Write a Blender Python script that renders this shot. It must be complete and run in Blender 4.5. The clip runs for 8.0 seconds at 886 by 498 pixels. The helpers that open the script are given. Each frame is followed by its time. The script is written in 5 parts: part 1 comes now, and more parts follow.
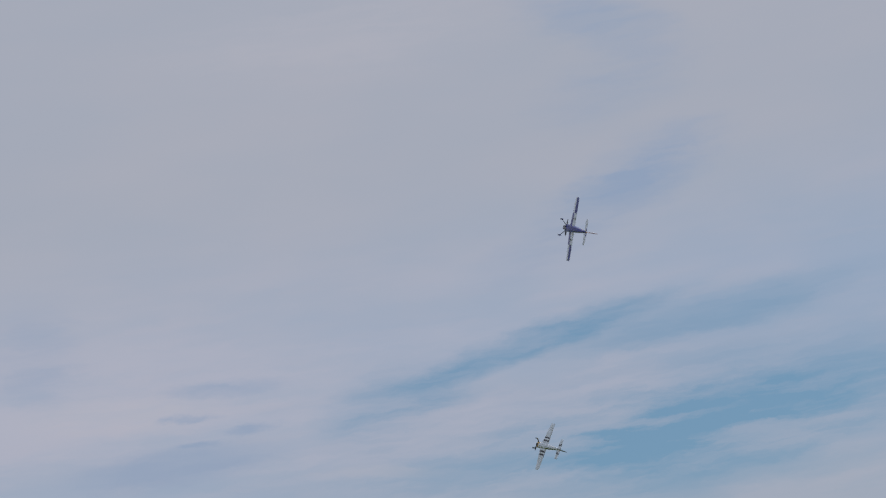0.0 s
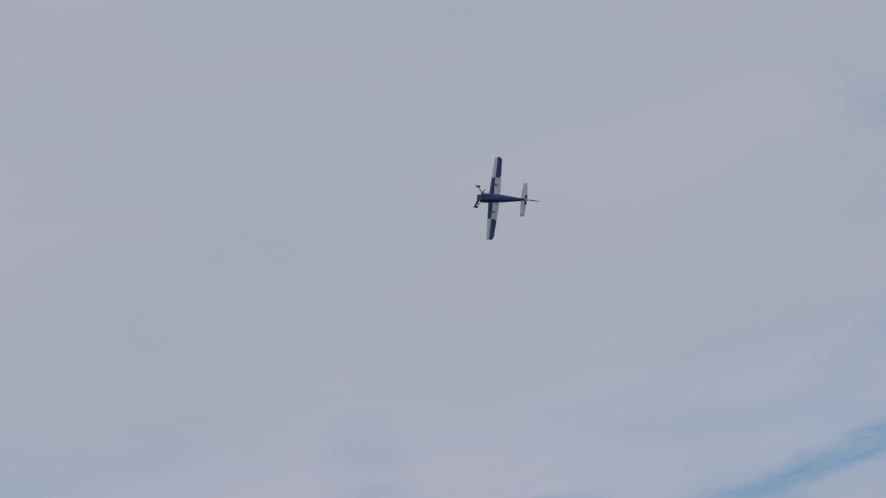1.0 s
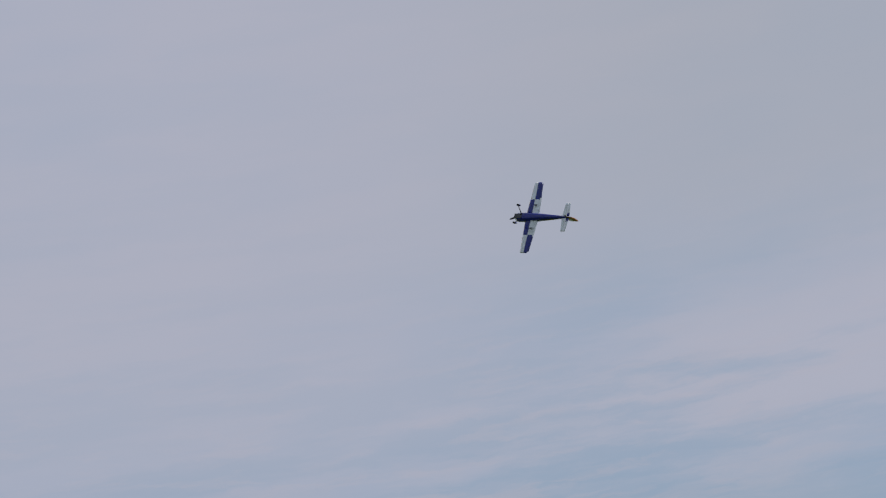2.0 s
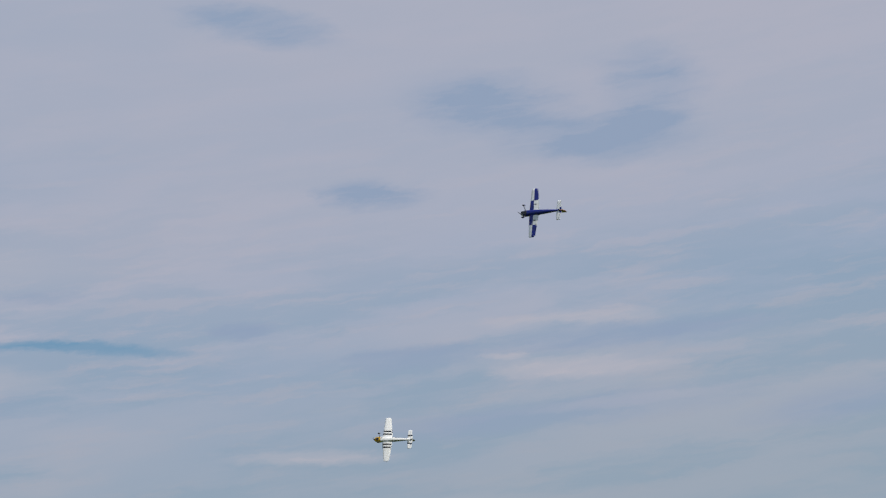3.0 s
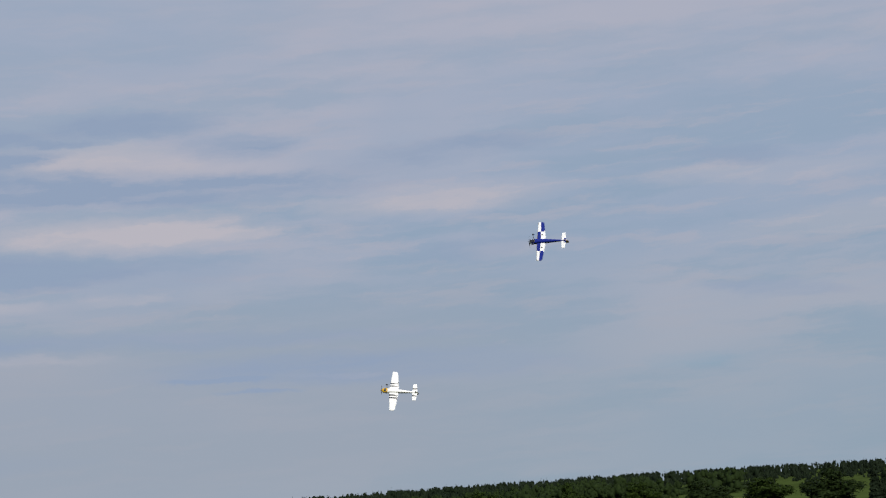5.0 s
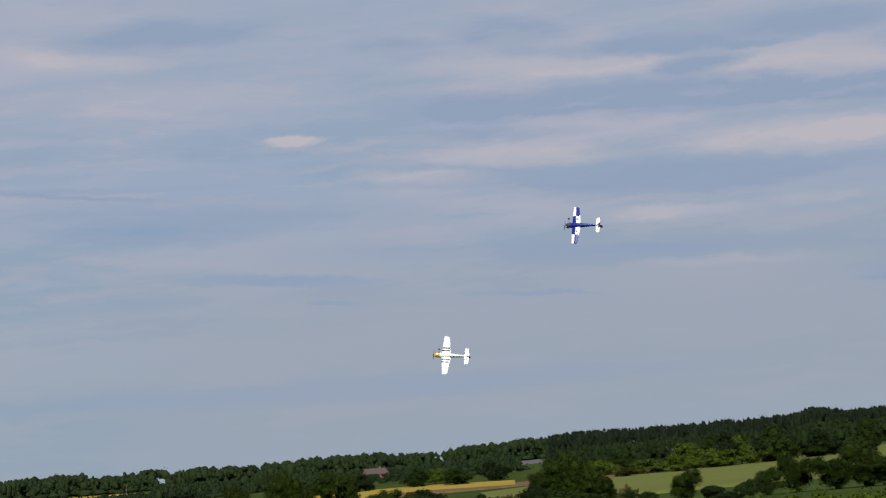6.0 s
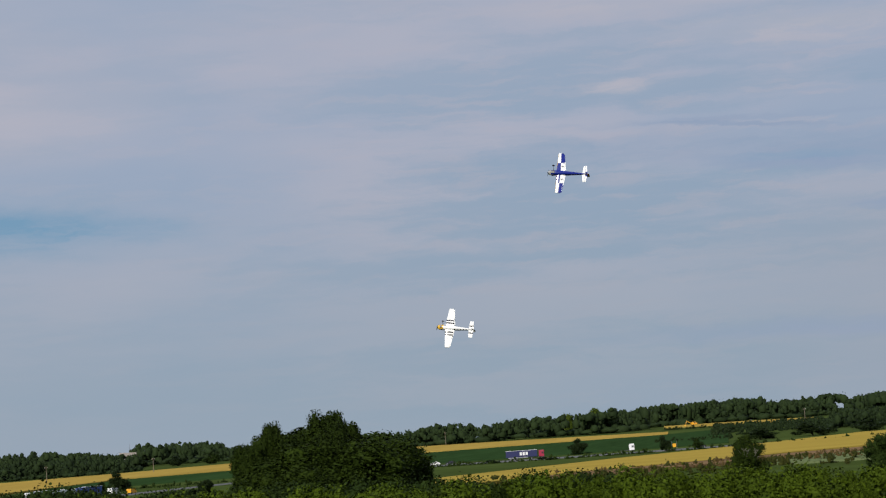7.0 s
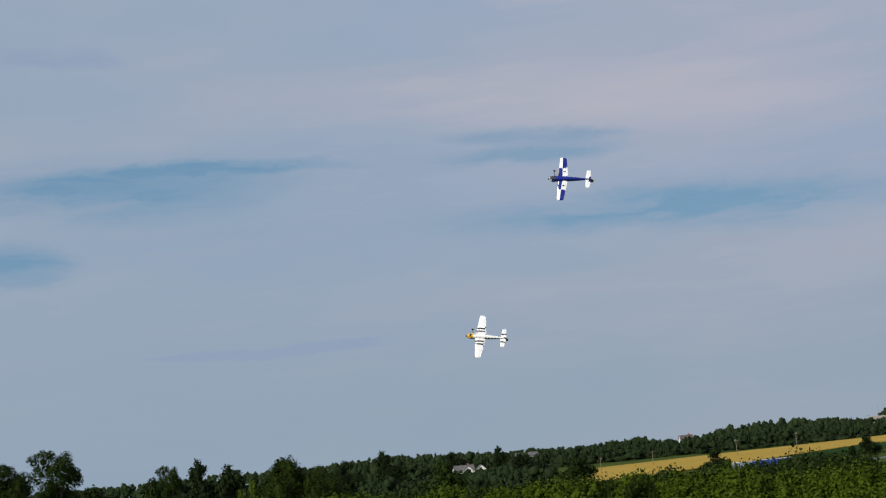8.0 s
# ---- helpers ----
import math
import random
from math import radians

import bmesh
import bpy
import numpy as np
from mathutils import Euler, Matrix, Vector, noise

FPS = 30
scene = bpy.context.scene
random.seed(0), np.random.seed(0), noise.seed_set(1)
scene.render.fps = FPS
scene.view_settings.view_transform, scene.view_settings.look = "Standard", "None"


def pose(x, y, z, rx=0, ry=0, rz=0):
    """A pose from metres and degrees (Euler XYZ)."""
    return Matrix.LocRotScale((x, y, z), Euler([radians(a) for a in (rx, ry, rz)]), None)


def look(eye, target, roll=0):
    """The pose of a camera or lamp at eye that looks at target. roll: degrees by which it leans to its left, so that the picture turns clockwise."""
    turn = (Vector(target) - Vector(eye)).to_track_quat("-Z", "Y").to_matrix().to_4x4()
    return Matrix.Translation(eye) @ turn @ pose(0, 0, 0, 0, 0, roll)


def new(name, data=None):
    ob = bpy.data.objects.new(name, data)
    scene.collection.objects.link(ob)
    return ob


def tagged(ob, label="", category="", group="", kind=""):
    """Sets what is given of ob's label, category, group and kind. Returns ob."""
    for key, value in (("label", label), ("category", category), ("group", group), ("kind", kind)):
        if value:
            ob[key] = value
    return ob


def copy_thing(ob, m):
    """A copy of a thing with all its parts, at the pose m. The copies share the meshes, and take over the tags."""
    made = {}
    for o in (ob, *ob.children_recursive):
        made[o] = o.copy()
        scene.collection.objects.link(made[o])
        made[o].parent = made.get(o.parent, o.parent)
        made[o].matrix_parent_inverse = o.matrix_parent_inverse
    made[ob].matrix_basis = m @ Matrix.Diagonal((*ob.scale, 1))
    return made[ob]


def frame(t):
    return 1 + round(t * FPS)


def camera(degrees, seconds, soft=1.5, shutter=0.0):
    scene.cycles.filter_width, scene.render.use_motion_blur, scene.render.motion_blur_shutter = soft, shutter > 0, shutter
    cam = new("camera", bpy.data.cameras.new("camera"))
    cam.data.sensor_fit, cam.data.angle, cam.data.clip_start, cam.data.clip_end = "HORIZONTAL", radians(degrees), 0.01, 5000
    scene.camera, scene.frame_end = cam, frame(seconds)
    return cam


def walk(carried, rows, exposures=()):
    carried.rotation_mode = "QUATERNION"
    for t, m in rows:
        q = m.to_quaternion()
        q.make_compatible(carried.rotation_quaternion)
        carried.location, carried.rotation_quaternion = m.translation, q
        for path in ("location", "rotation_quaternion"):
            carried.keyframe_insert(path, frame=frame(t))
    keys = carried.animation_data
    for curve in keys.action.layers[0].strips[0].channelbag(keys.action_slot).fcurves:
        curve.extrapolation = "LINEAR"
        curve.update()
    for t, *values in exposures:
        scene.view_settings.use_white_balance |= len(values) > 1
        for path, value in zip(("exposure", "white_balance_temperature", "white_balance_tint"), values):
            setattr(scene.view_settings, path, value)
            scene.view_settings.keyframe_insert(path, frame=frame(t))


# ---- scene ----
cam = camera(25.294, 8.0, soft=1.25)
EYE = Vector((0, 0, 1.7))


def view(az, el, lean):
    """The camera's pose on the spot: turned az degrees to the left of north (+y), raised by el, leaning."""
    return pose(EYE.x, EYE.y, EYE.z, 90 + el, 0, az) @ pose(0, 0, 0, 0, 0, lean)


VIEW = [
    (0, -121.9, 14.1, -9),
    (0.5, -118.8, 15.6, -9),
    (1.0, -112.8, 18.7, -9.2),
    (1.5, -104.3, 19.3, -9.4),
    (1.7, -100.3, 18.2, -9.4),
    (2.8, -75.82, 9.82, -9.17),
    (3.0, -70.93, 9.9, -8.5),
    (3.5, -60.4, 7.87, -7.43),
    (3.8, -53.7, 7.22, -6.64),
    (4.0, -49.66, 7.09, -5.81),
    (4.2, -45.81, 7.11, -5.2),
    (5.3, -24.41, 7.54, -5.71),
    (5.5, -20.47, 7.19, -5.66),
    (5.7, -16.58, 6.88, -5.38),
    (6.0, -10.02, 6.54, -5.01),
    (6.2, -5.8, 6.41, -4.84),
    (6.5, 0, 6.18, -4.27),
    (6.7, 3.8, 6.05, -4.03),
    (7.0, 9.58, 5.9, -4.08),
    (7.2, 13.58, 5.88, -4.43),
    (7.5, 19.68, 6.01, -4.96),
    (7.7, 23.86, 6.23, -5.13),
    (8.0, 30.81, 6.71, -5.66),
]
walk(cam, [(t, view(a, e, r)) for t, a, e, r in VIEW])

# ---- sky, sun ----
SUN_AZ, SUN_EL = 166.0, 33.0
world = bpy.data.worlds.new("sky")
scene.world = world
world.use_nodes = True
wn, wl = world.node_tree.nodes, world.node_tree.links
wn.clear()


def wnode(kind, **values):
    n = wn.new(kind)
    for k, v in values.items():
        n.inputs[int(k[1:])].default_value = v
    return n


def wmath(op, a, b=None, clamp=False):
    n = wn.new("ShaderNodeMath")
    n.operation, n.use_clamp = op, clamp
    for i, v in enumerate((a, b)):
        if v is None:
            continue
        if isinstance(v, (int, float)):
            n.inputs[i].default_value = v
        else:
            wl.new(v, n.inputs[i])
    return n.outputs[0]


def wmix(fac, a, b):
    n = wn.new("ShaderNodeMix")
    n.data_type = "RGBA"
    for i, v in ((0, fac), (6, a), (7, b)):
        if isinstance(v, (int, float, tuple)):
            n.inputs[i].default_value = v
        else:
            wl.new(v, n.inputs[i])
    return n.outputs[2]


def wnoise(vector, scale, detail, rough=0.55):
    n = wn.new("ShaderNodeTexNoise")
    n.inputs["Scale"].default_value, n.inputs["Detail"].default_value, n.inputs["Roughness"].default_value = scale, detail, rough
    wl.new(vector, n.inputs["Vector"])
    return n.outputs["Fac"]


def wscaled(vector, sx, sy, ox=0.0):
    n = wn.new("ShaderNodeMapping")
    n.inputs["Location"].default_value, n.inputs["Scale"].default_value = (ox, 0, 0), (sx, sy, 1)
    wl.new(vector, n.inputs["Vector"])
    return n.outputs[0]


def wramp(value, lo, hi, to_lo=0.0, to_hi=1.0):
    n = wn.new("ShaderNodeMapRange")
    n.interpolation_type = "SMOOTHSTEP"
    for i, v in enumerate((lo, hi, to_lo, to_hi)):
        n.inputs[i + 1].default_value = v
    wl.new(value, n.inputs[0])
    return n.outputs[0]


tex = wn.new("ShaderNodeTexCoord")
axes = wn.new("ShaderNodeSeparateXYZ")
wl.new(tex.outputs["Generated"], axes.inputs[0])
deg = 180 / math.pi
sky_az = wmath("MULTIPLY", wmath("ARCTAN2", wmath("MULTIPLY", axes.outputs[0], -1.0), axes.outputs[1]), deg)
sky_el = wmath("MULTIPLY", wmath("ARCSINE", axes.outputs[2]), deg)
flat = wn.new("ShaderNodeCombineXYZ")
wl.new(sky_az, flat.inputs[0])
wl.new(sky_el, flat.inputs[1])
# ragged cloud edges: the sky's coordinates are stirred by noise
stir = wn.new("ShaderNodeTexNoise")
stir.inputs["Scale"].default_value, stir.inputs["Detail"].default_value, stir.inputs["Roughness"].default_value = 1.0, 8.0, 0.66
wl.new(wscaled(flat.outputs[0], 0.55, 1.5), stir.inputs["Vector"])
off = wn.new("ShaderNodeVectorMath")
off.operation = "SUBTRACT"
off.inputs[1].default_value = (0.5, 0.5, 0.5)
wl.new(stir.outputs["Color"], off.inputs[0])
size = wn.new("ShaderNodeVectorMath")
size.operation = "MULTIPLY"
size.inputs[1].default_value = (2.6, 0.62, 0)
wl.new(off.outputs[0], size.inputs[0])
bent = wn.new("ShaderNodeVectorMath")
bent.operation = "ADD"
wl.new(flat.outputs[0], bent.inputs[0])
wl.new(size.outputs[0], bent.inputs[1])
PUFFS = {"b": None, "d": None, "w": None, "last": None}


def puff(kind, az, el, a, b, turn, amount):
    """One soft streak: b a gap of clear sky, d a darker cloud, w a paler one."""
    n = wn.new("ShaderNodeMapping")
    n.vector_type = "TEXTURE"
    n.inputs["Location"].default_value = (az, el, 0)
    n.inputs["Rotation"].default_value = (0, 0, radians(turn))
    n.inputs["Scale"].default_value = (a, b, 1)
    # one puff after the other keeps few values waiting
    turnwise = wn.new("ShaderNodeVectorMath")
    turnwise.operation = "MULTIPLY_ADD"
    turnwise.inputs[1].default_value = (1e-5, 1e-5, 0)
    if PUFFS["last"] is not None:
        wl.new(PUFFS["last"], turnwise.inputs[0])
    wl.new(bent.outputs[0], turnwise.inputs[2])
    wl.new(turnwise.outputs[0], n.inputs["Vector"])
    far = wn.new("ShaderNodeVectorMath")
    far.operation = "LENGTH"
    wl.new(n.outputs[0], far.inputs[0])
    soft_edge = 0.1 if b > 0.7 else 0.35
    got = wramp(far.outputs["Value"], soft_edge, 1.35, amount, 0.0)
    PUFFS[kind] = PUFFS["last"] = got if PUFFS[kind] is None else wmath("ADD", PUFFS[kind], got)


puff("b", -126.7, 7.88, 10.6, 2.3, -2, 0.55)
puff("b", -124.4, 11.07, 4.03, 0.47, -10, 0.7)
puff("b", -119.8, 9.80, 2.49, 1.04, -13, 0.6)
puff("b", -129.5, 7.89, 6.66, 1.89, -2, 0.6)
puff("b", -129.2, 10.89, 4.80, 0.66, -5, 0.45)
puff("d", -128.0, 15.25, 2.93, 1.04, -21, 0.8)
puff("d", -125.2, 13.75, 2.52, 0.75, -16, 0.5)
puff("d", -127.6, 19.96, 3.01, 1.13, 29, 0.5)
puff("d", -127.7, 17.80, 2.48, 1.13, -11, 0.35)
puff("d", -115.6, 9.74, 0.86, 0.17, -1, 0.6)
puff("d", -113.9, 10.30, 0.86, 0.13, 1, 0.5)
puff("d", -113.9, 9.48, 0.67, 0.11, 1, 0.5)
puff("d", -115.0, 10.98, 1.92, 0.24, 1, 0.5)
puff("d", -113.1, 8.95, 3.34, 0.57, -1, 0.5)
puff("d", -109.5, 12.45, 1.54, 1.51, 9, 0.4)
puff("w", -111.6, 10.59, 3.84, 0.57, 3, 0.4)
puff("w", -119.2, 8.00, 2.28, 0.19, 7, 0.5)
puff("w", -119.8, 20.70, 6.05, 1.51, -1, 0.3)

puff("d", -72.8, 13.85, 2.52, 0.94, 10, 1.1)
puff("d", -77.7, 13.63, 1.65, 1.23, 8, 1.0)
puff("d", -76.0, 12.44, 2.90, 0.85, 6, 1.0)
puff("d", -69.1, 11.75, 1.64, 0.42, 8, 1.0)
puff("d", -66.3, 17.04, 2.27, 0.57, 16, 0.8)
puff("d", -64.8, 8.29, 1.05, 0.28, 6, 0.7)
puff("d", -75.9, 6.67, 3.99, 0.42, 4, 0.7)
puff("d", -69.6, 6.89, 2.47, 0.38, 4, 0.6)
puff("d", -73.7, 4.70, 5.67, 0.47, 2, 0.5)
puff("d", -81.4, 3.81, 2.46, 0.57, -2, 0.5)
puff("d", -59.1, 9.98, 1.34, 0.24, 8, 0.5)
puff("w", -74.3, 5.93, 2.65, 0.33, 6, 0.8)
puff("w", -72.3, 6.52, 0.85, 0.11, 6, 0.6)
puff("w", -74.5, 7.39, 3.42, 0.19, 4, 0.5)
puff("w", -66.4, 4.46, 2.27, 0.24, 6, 0.5)
puff("w", -75.4, 4.77, 2.84, 0.15, 2, 0.5)

puff("b", -50.9, 8.79, 4.01, 0.42, 4, 0.6)
puff("b", -60.0, 8.48, 3.15, 0.21, 9, 0.9)
puff("b", -55.9, 8.97, 1.91, 0.24, -0, 0.5)
puff("w", -53.6, 8.42, 1.05, 0.21, 1, 1.0)
puff("w", -56.6, 7.91, 2.86, 0.47, 6, 0.45)
puff("w", -47.7, 4.50, 4.92, 0.38, 2, 0.6)
puff("w", -44.2, 7.46, 6.65, 0.47, -2, 0.45)
puff("w", -40.2, 8.93, 3.82, 0.33, 3, 0.5)
puff("w", -46.0, 6.06, 1.33, 0.24, 6, 0.5)
puff("w", -56.0, 5.44, 1.52, 0.15, 4, 0.5)
puff("w", -52.1, 6.03, 0.76, 0.13, 4, 0.5)
puff("d", -48.0, 4.88, 3.03, 0.33, 4, 0.7)
puff("d", -39.8, 5.56, 2.27, 0.24, 6, 0.6)
puff("d", -51.0, 5.15, 1.89, 0.28, 2, 0.6)
puff("d", -39.1, 9.50, 1.91, 0.33, 6, 0.5)
puff("d", -41.8, 14.31, 1.36, 0.38, -4, 0.5)
puff("w", -52.1, 11.63, 8.66, 0.66, 6, 0.4)
puff("b", -37.3, 3.77, 1.51, 0.28, 2, 0.5)
puff("d", -52.6, 7.13, 5.70, 0.57, 1, 0.5)
puff("w", -57.5, 1.84, 4.72, 0.33, 1, 0.4)

puff("d", -12.4, 12.55, 1.83, 0.57, 6, 0.9)
puff("d", -16.9, 11.81, 2.50, 0.33, 3, 0.8)
puff("d", -21.6, 11.95, 2.51, 0.42, 1, 0.9)
puff("d", -24.6, 11.13, 1.83, 0.42, 2, 0.9)
puff("d", -18.1, 11.13, 1.44, 0.28, -0, 1.0)
puff("d", -19.7, 11.51, 1.25, 0.13, 2, 0.8)
puff("d", -30.4, 10.52, 3.26, 0.42, -2, 0.8)
puff("d", -17.0, 10.32, 7.86, 0.57, 2, 1.0)
puff("d", -24.4, 9.93, 4.78, 0.47, 1, 0.7)
puff("d", -11.1, 10.46, 1.44, 0.47, 6, 0.7)
puff("d", -12.0, 9.74, 2.87, 0.24, 4, 0.6)
puff("d", -9.3, 12.42, 1.64, 0.38, 6, 0.7)
puff("d", -17.5, 7.98, 7.61, 0.57, 3, 0.7)
puff("d", -12.4, 6.21, 6.07, 0.38, 5, 0.6)
puff("d", -22.2, 5.71, 8.53, 0.28, 3, 0.4)
puff("d", -31.5, 7.62, 2.28, 0.38, -2, 0.5)
puff("d", -27.9, 4.46, 6.62, 0.52, 3, 0.7)
puff("d", -23.4, 4.47, 1.42, 0.09, 4, 0.9)
puff("d", -24.7, 4.01, 1.23, 0.08, 4, 0.9)
puff("d", -12.8, 5.01, 1.89, 0.08, 5, 1.0)
puff("w", -21.1, 10.85, 3.84, 0.57, 3, 0.9)
puff("w", -14.2, 11.46, 4.81, 0.38, 5, 0.8)
puff("w", -20.9, 8.81, 4.39, 0.57, 2, 0.9)
puff("w", -12.6, 9.05, 3.05, 0.38, 4, 0.7)
puff("w", -16.7, 6.98, 2.28, 0.21, 1, 0.8)
puff("w", -30.4, 9.14, 3.63, 0.47, -0, 0.8)
puff("w", -32.3, 7.52, 1.43, 0.24, -0, 0.6)
puff("w", -21.1, 6.98, 1.42, 0.19, 2, 0.5)
puff("w", -9.8, 8.61, 2.29, 0.28, 6, 0.6)
puff("w", -27.0, 4.30, 1.51, 0.09, 4, 0.5)
puff("w", -18.1, 5.46, 2.46, 0.15, 3, 0.4)
puff("w", -24.2, 8.63, 1.72, 0.19, 2, 0.5)

puff("d", -5.1, 6.02, 2.94, 0.21, 4, 0.9)
puff("d", -6.7, 5.31, 0.76, 0.08, 5, 0.8)
puff("d", -3.0, 13.29, 2.52, 0.42, 3, 0.8)
puff("d", 0.7, 8.79, 2.86, 0.09, 5, 0.8)
puff("d", -2.2, 7.99, 8.57, 0.57, 3, 0.5)
puff("d", -0.3, 13.11, 1.74, 0.38, 5, 0.5)
puff("w", 0.3, 12.66, 2.42, 0.38, 5, 0.6)
puff("w", -5.9, 10.04, 0.86, 0.17, 2, 1.0)
puff("d", -0.5, 7.61, 3.04, 0.24, 5, 0.5)
puff("w", -2.4, 11.39, 4.81, 0.57, 2, 0.5)
puff("d", -6.7, 2.74, 11.32, 0.38, 1, 0.4)

puff("b", 23.3, 7.15, 7.41, 0.76, 3, 0.8)
puff("b", 27.9, 9.19, 2.73, 0.30, 2, 0.5)
puff("w", 24.8, 10.53, 6.71, 1.04, 5, 0.35)
puff("w", 27.1, 13.58, 1.94, 0.19, 2, 0.4)

puff("b", 40.2, 9.26, 5.21, 0.98, 2, 0.9)
puff("b", 36.9, 9.62, 3.73, 0.20, 3, 0.6)
puff("b", 23.1, 7.21, 6.17, 0.54, 2, 0.4)
puff("b", 42.9, 7.28, 1.61, 0.66, 6, 0.8)
puff("b", 27.6, 9.69, 2.73, 0.24, 4, 0.5)
puff("d", 41.4, 13.04, 2.23, 0.33, 6, 0.9)
puff("d", 36.2, 4.20, 3.12, 0.11, 2, 1.3)
puff("d", 34.1, 4.28, 1.42, 0.13, 2, 1.1)
puff("d", 38.5, 4.24, 1.13, 0.08, 4, 0.8)
puff("w", 30.1, 11.10, 7.68, 1.13, 3, 0.35)

puff("d", 0.4, 8.98, 4.98, 0.10, 2, 0.6)
puff("b", -0.7, 7.79, 2.32, 0.16, 2, 0.3)
puff("w", 4.1, 10.17, 1.00, 0.26, 1, 0.5)
puff("w", 3.2, 12.80, 4.37, 0.59, -2, 0.45)

broad = wnoise(wscaled(flat.outputs[0], 0.05, 0.16, 3.0), 1.0, 4.0)
streak = wnoise(wscaled(bent.outputs[0], 0.09, 0.62, 11.0), 1.0, 6.0, 0.6)
fine = wnoise(wscaled(bent.outputs[0], 0.28, 2.1, 5.0), 1.0, 5.0, 0.6)
calm = wmath("MULTIPLY", wramp(sky_el, 9.0, 17.0, 1.0, 0.3), wmath("MULTIPLY", wramp(sky_az, 6.0, 20.0, 1.0, 0.4), wramp(sky_az, -112.0, -92.0, 0.35, 1.0)))
nishita = wn.new("ShaderNodeTexSky")
nishita.sky_type, nishita.sun_disc = "NISHITA", False
nishita.sun_elevation, nishita.sun_rotation = radians(SUN_EL), radians(-SUN_AZ)
nishita.air_density, nishita.dust_density, nishita.ozone_density = 1.0, 0.6, 2.0
sky_blue = wn.new("ShaderNodeVectorMath")
sky_blue.operation = "SCALE"
sky_blue.inputs["Scale"].default_value = 0.05
wl.new(nishita.outputs[0], sky_blue.inputs[0])
torn = wmath("ADD", 0.45, wmath("ADD", wramp(streak, 0.36, 0.60, 0.0, 0.6), wramp(fine, 0.40, 0.64, 0.0, 0.5)))
PUFFS = {k: wmath("MULTIPLY", PUFFS[k], torn) for k in "bdw"}
tone = wmix(wramp(broad, 0.36, 0.64), (0.312, 0.388, 0.518, 1), (0.415, 0.432, 0.525, 1))
tone = wmix(wmath("MULTIPLY", wramp(streak, 0.42, 0.60, 0.0, 0.85), calm, True), tone, (0.266, 0.364, 0.492, 1))
tone = wmix(wmath("MULTIPLY", wramp(fine, 0.48, 0.68, 0.0, 0.48), calm, True), tone, (0.435, 0.428, 0.505, 1))
tone = wmix(wmath("MULTIPLY", wramp(sky_el, 11.0, 17.0, 0.0, 0.75), wramp(sky_az, -100.0, -84.0, 1.0, 0.0)), tone, (0.385, 0.402, 0.466, 1))
tone = wmix(wmath("MULTIPLY", wmath("MULTIPLY", wramp(sky_el, 7.0, 11.5, 0.0, 0.65), wramp(sky_az, -104.0, -90.0, 0.0, 1.0)), wramp(sky_az, -66.0, -50.0, 1.0, 0.25)), tone, (0.415, 0.428, 0.520, 1))
tone = wmix(wramp(sky_el, 0.5, 10.0, 0.72, 0.0), tone, (0.288, 0.362, 0.434, 1))
tone = wmix(wmath("MULTIPLY", wmath("MULTIPLY", wramp(sky_el, 4.5, 8.0, 0.6, 0.0), wramp(sky_el, 0.5, 2.0, 0.4, 1.0)), wmath("MULTIPLY", wramp(sky_az, -38.0, -26.0, 0.0, 1.0), wramp(sky_az, -6.0, 4.0, 1.0, 0.0))), tone, (0.345, 0.376, 0.450, 1))
tone = wmix(wramp(sky_az, 18.0, 44.0, 0.0, 0.5), tone, (0.262, 0.364, 0.475, 1))
tone = wmix(wmath("MULTIPLY", PUFFS["w"], 0.8, True), tone, (0.485, 0.468, 0.525, 1))
tone = wmix(wmath("MULTIPLY", PUFFS["d"], 1.0, True), tone, (0.280, 0.354, 0.490, 1))
tone = wmix(wmath("MULTIPLY", PUFFS["b"], 0.85, True), tone, wmix(0.65, sky_blue.outputs[0], (0.175, 0.350, 0.545, 1)))
paint = wn.new("ShaderNodeBackground")
wl.new(tone, paint.inputs["Color"])
paint.inputs["Strength"].default_value = 1.0
shown = wn.new("ShaderNodeOutputWorld")
wl.new(paint.outputs[0], shown.inputs[0])

sun = new("sun", bpy.data.lights.new("sun", "SUN"))
sun.data.energy, sun.data.angle, sun.data.color = 4.0, radians(0.6), (1.0, 0.95, 0.86)
a, e = radians(SUN_AZ), radians(SUN_EL)
sun.matrix_world = look((-60 * math.sin(a) * math.cos(e), 60 * math.cos(a) * math.cos(e), 60 * math.sin(e)), (0, 0, 0))

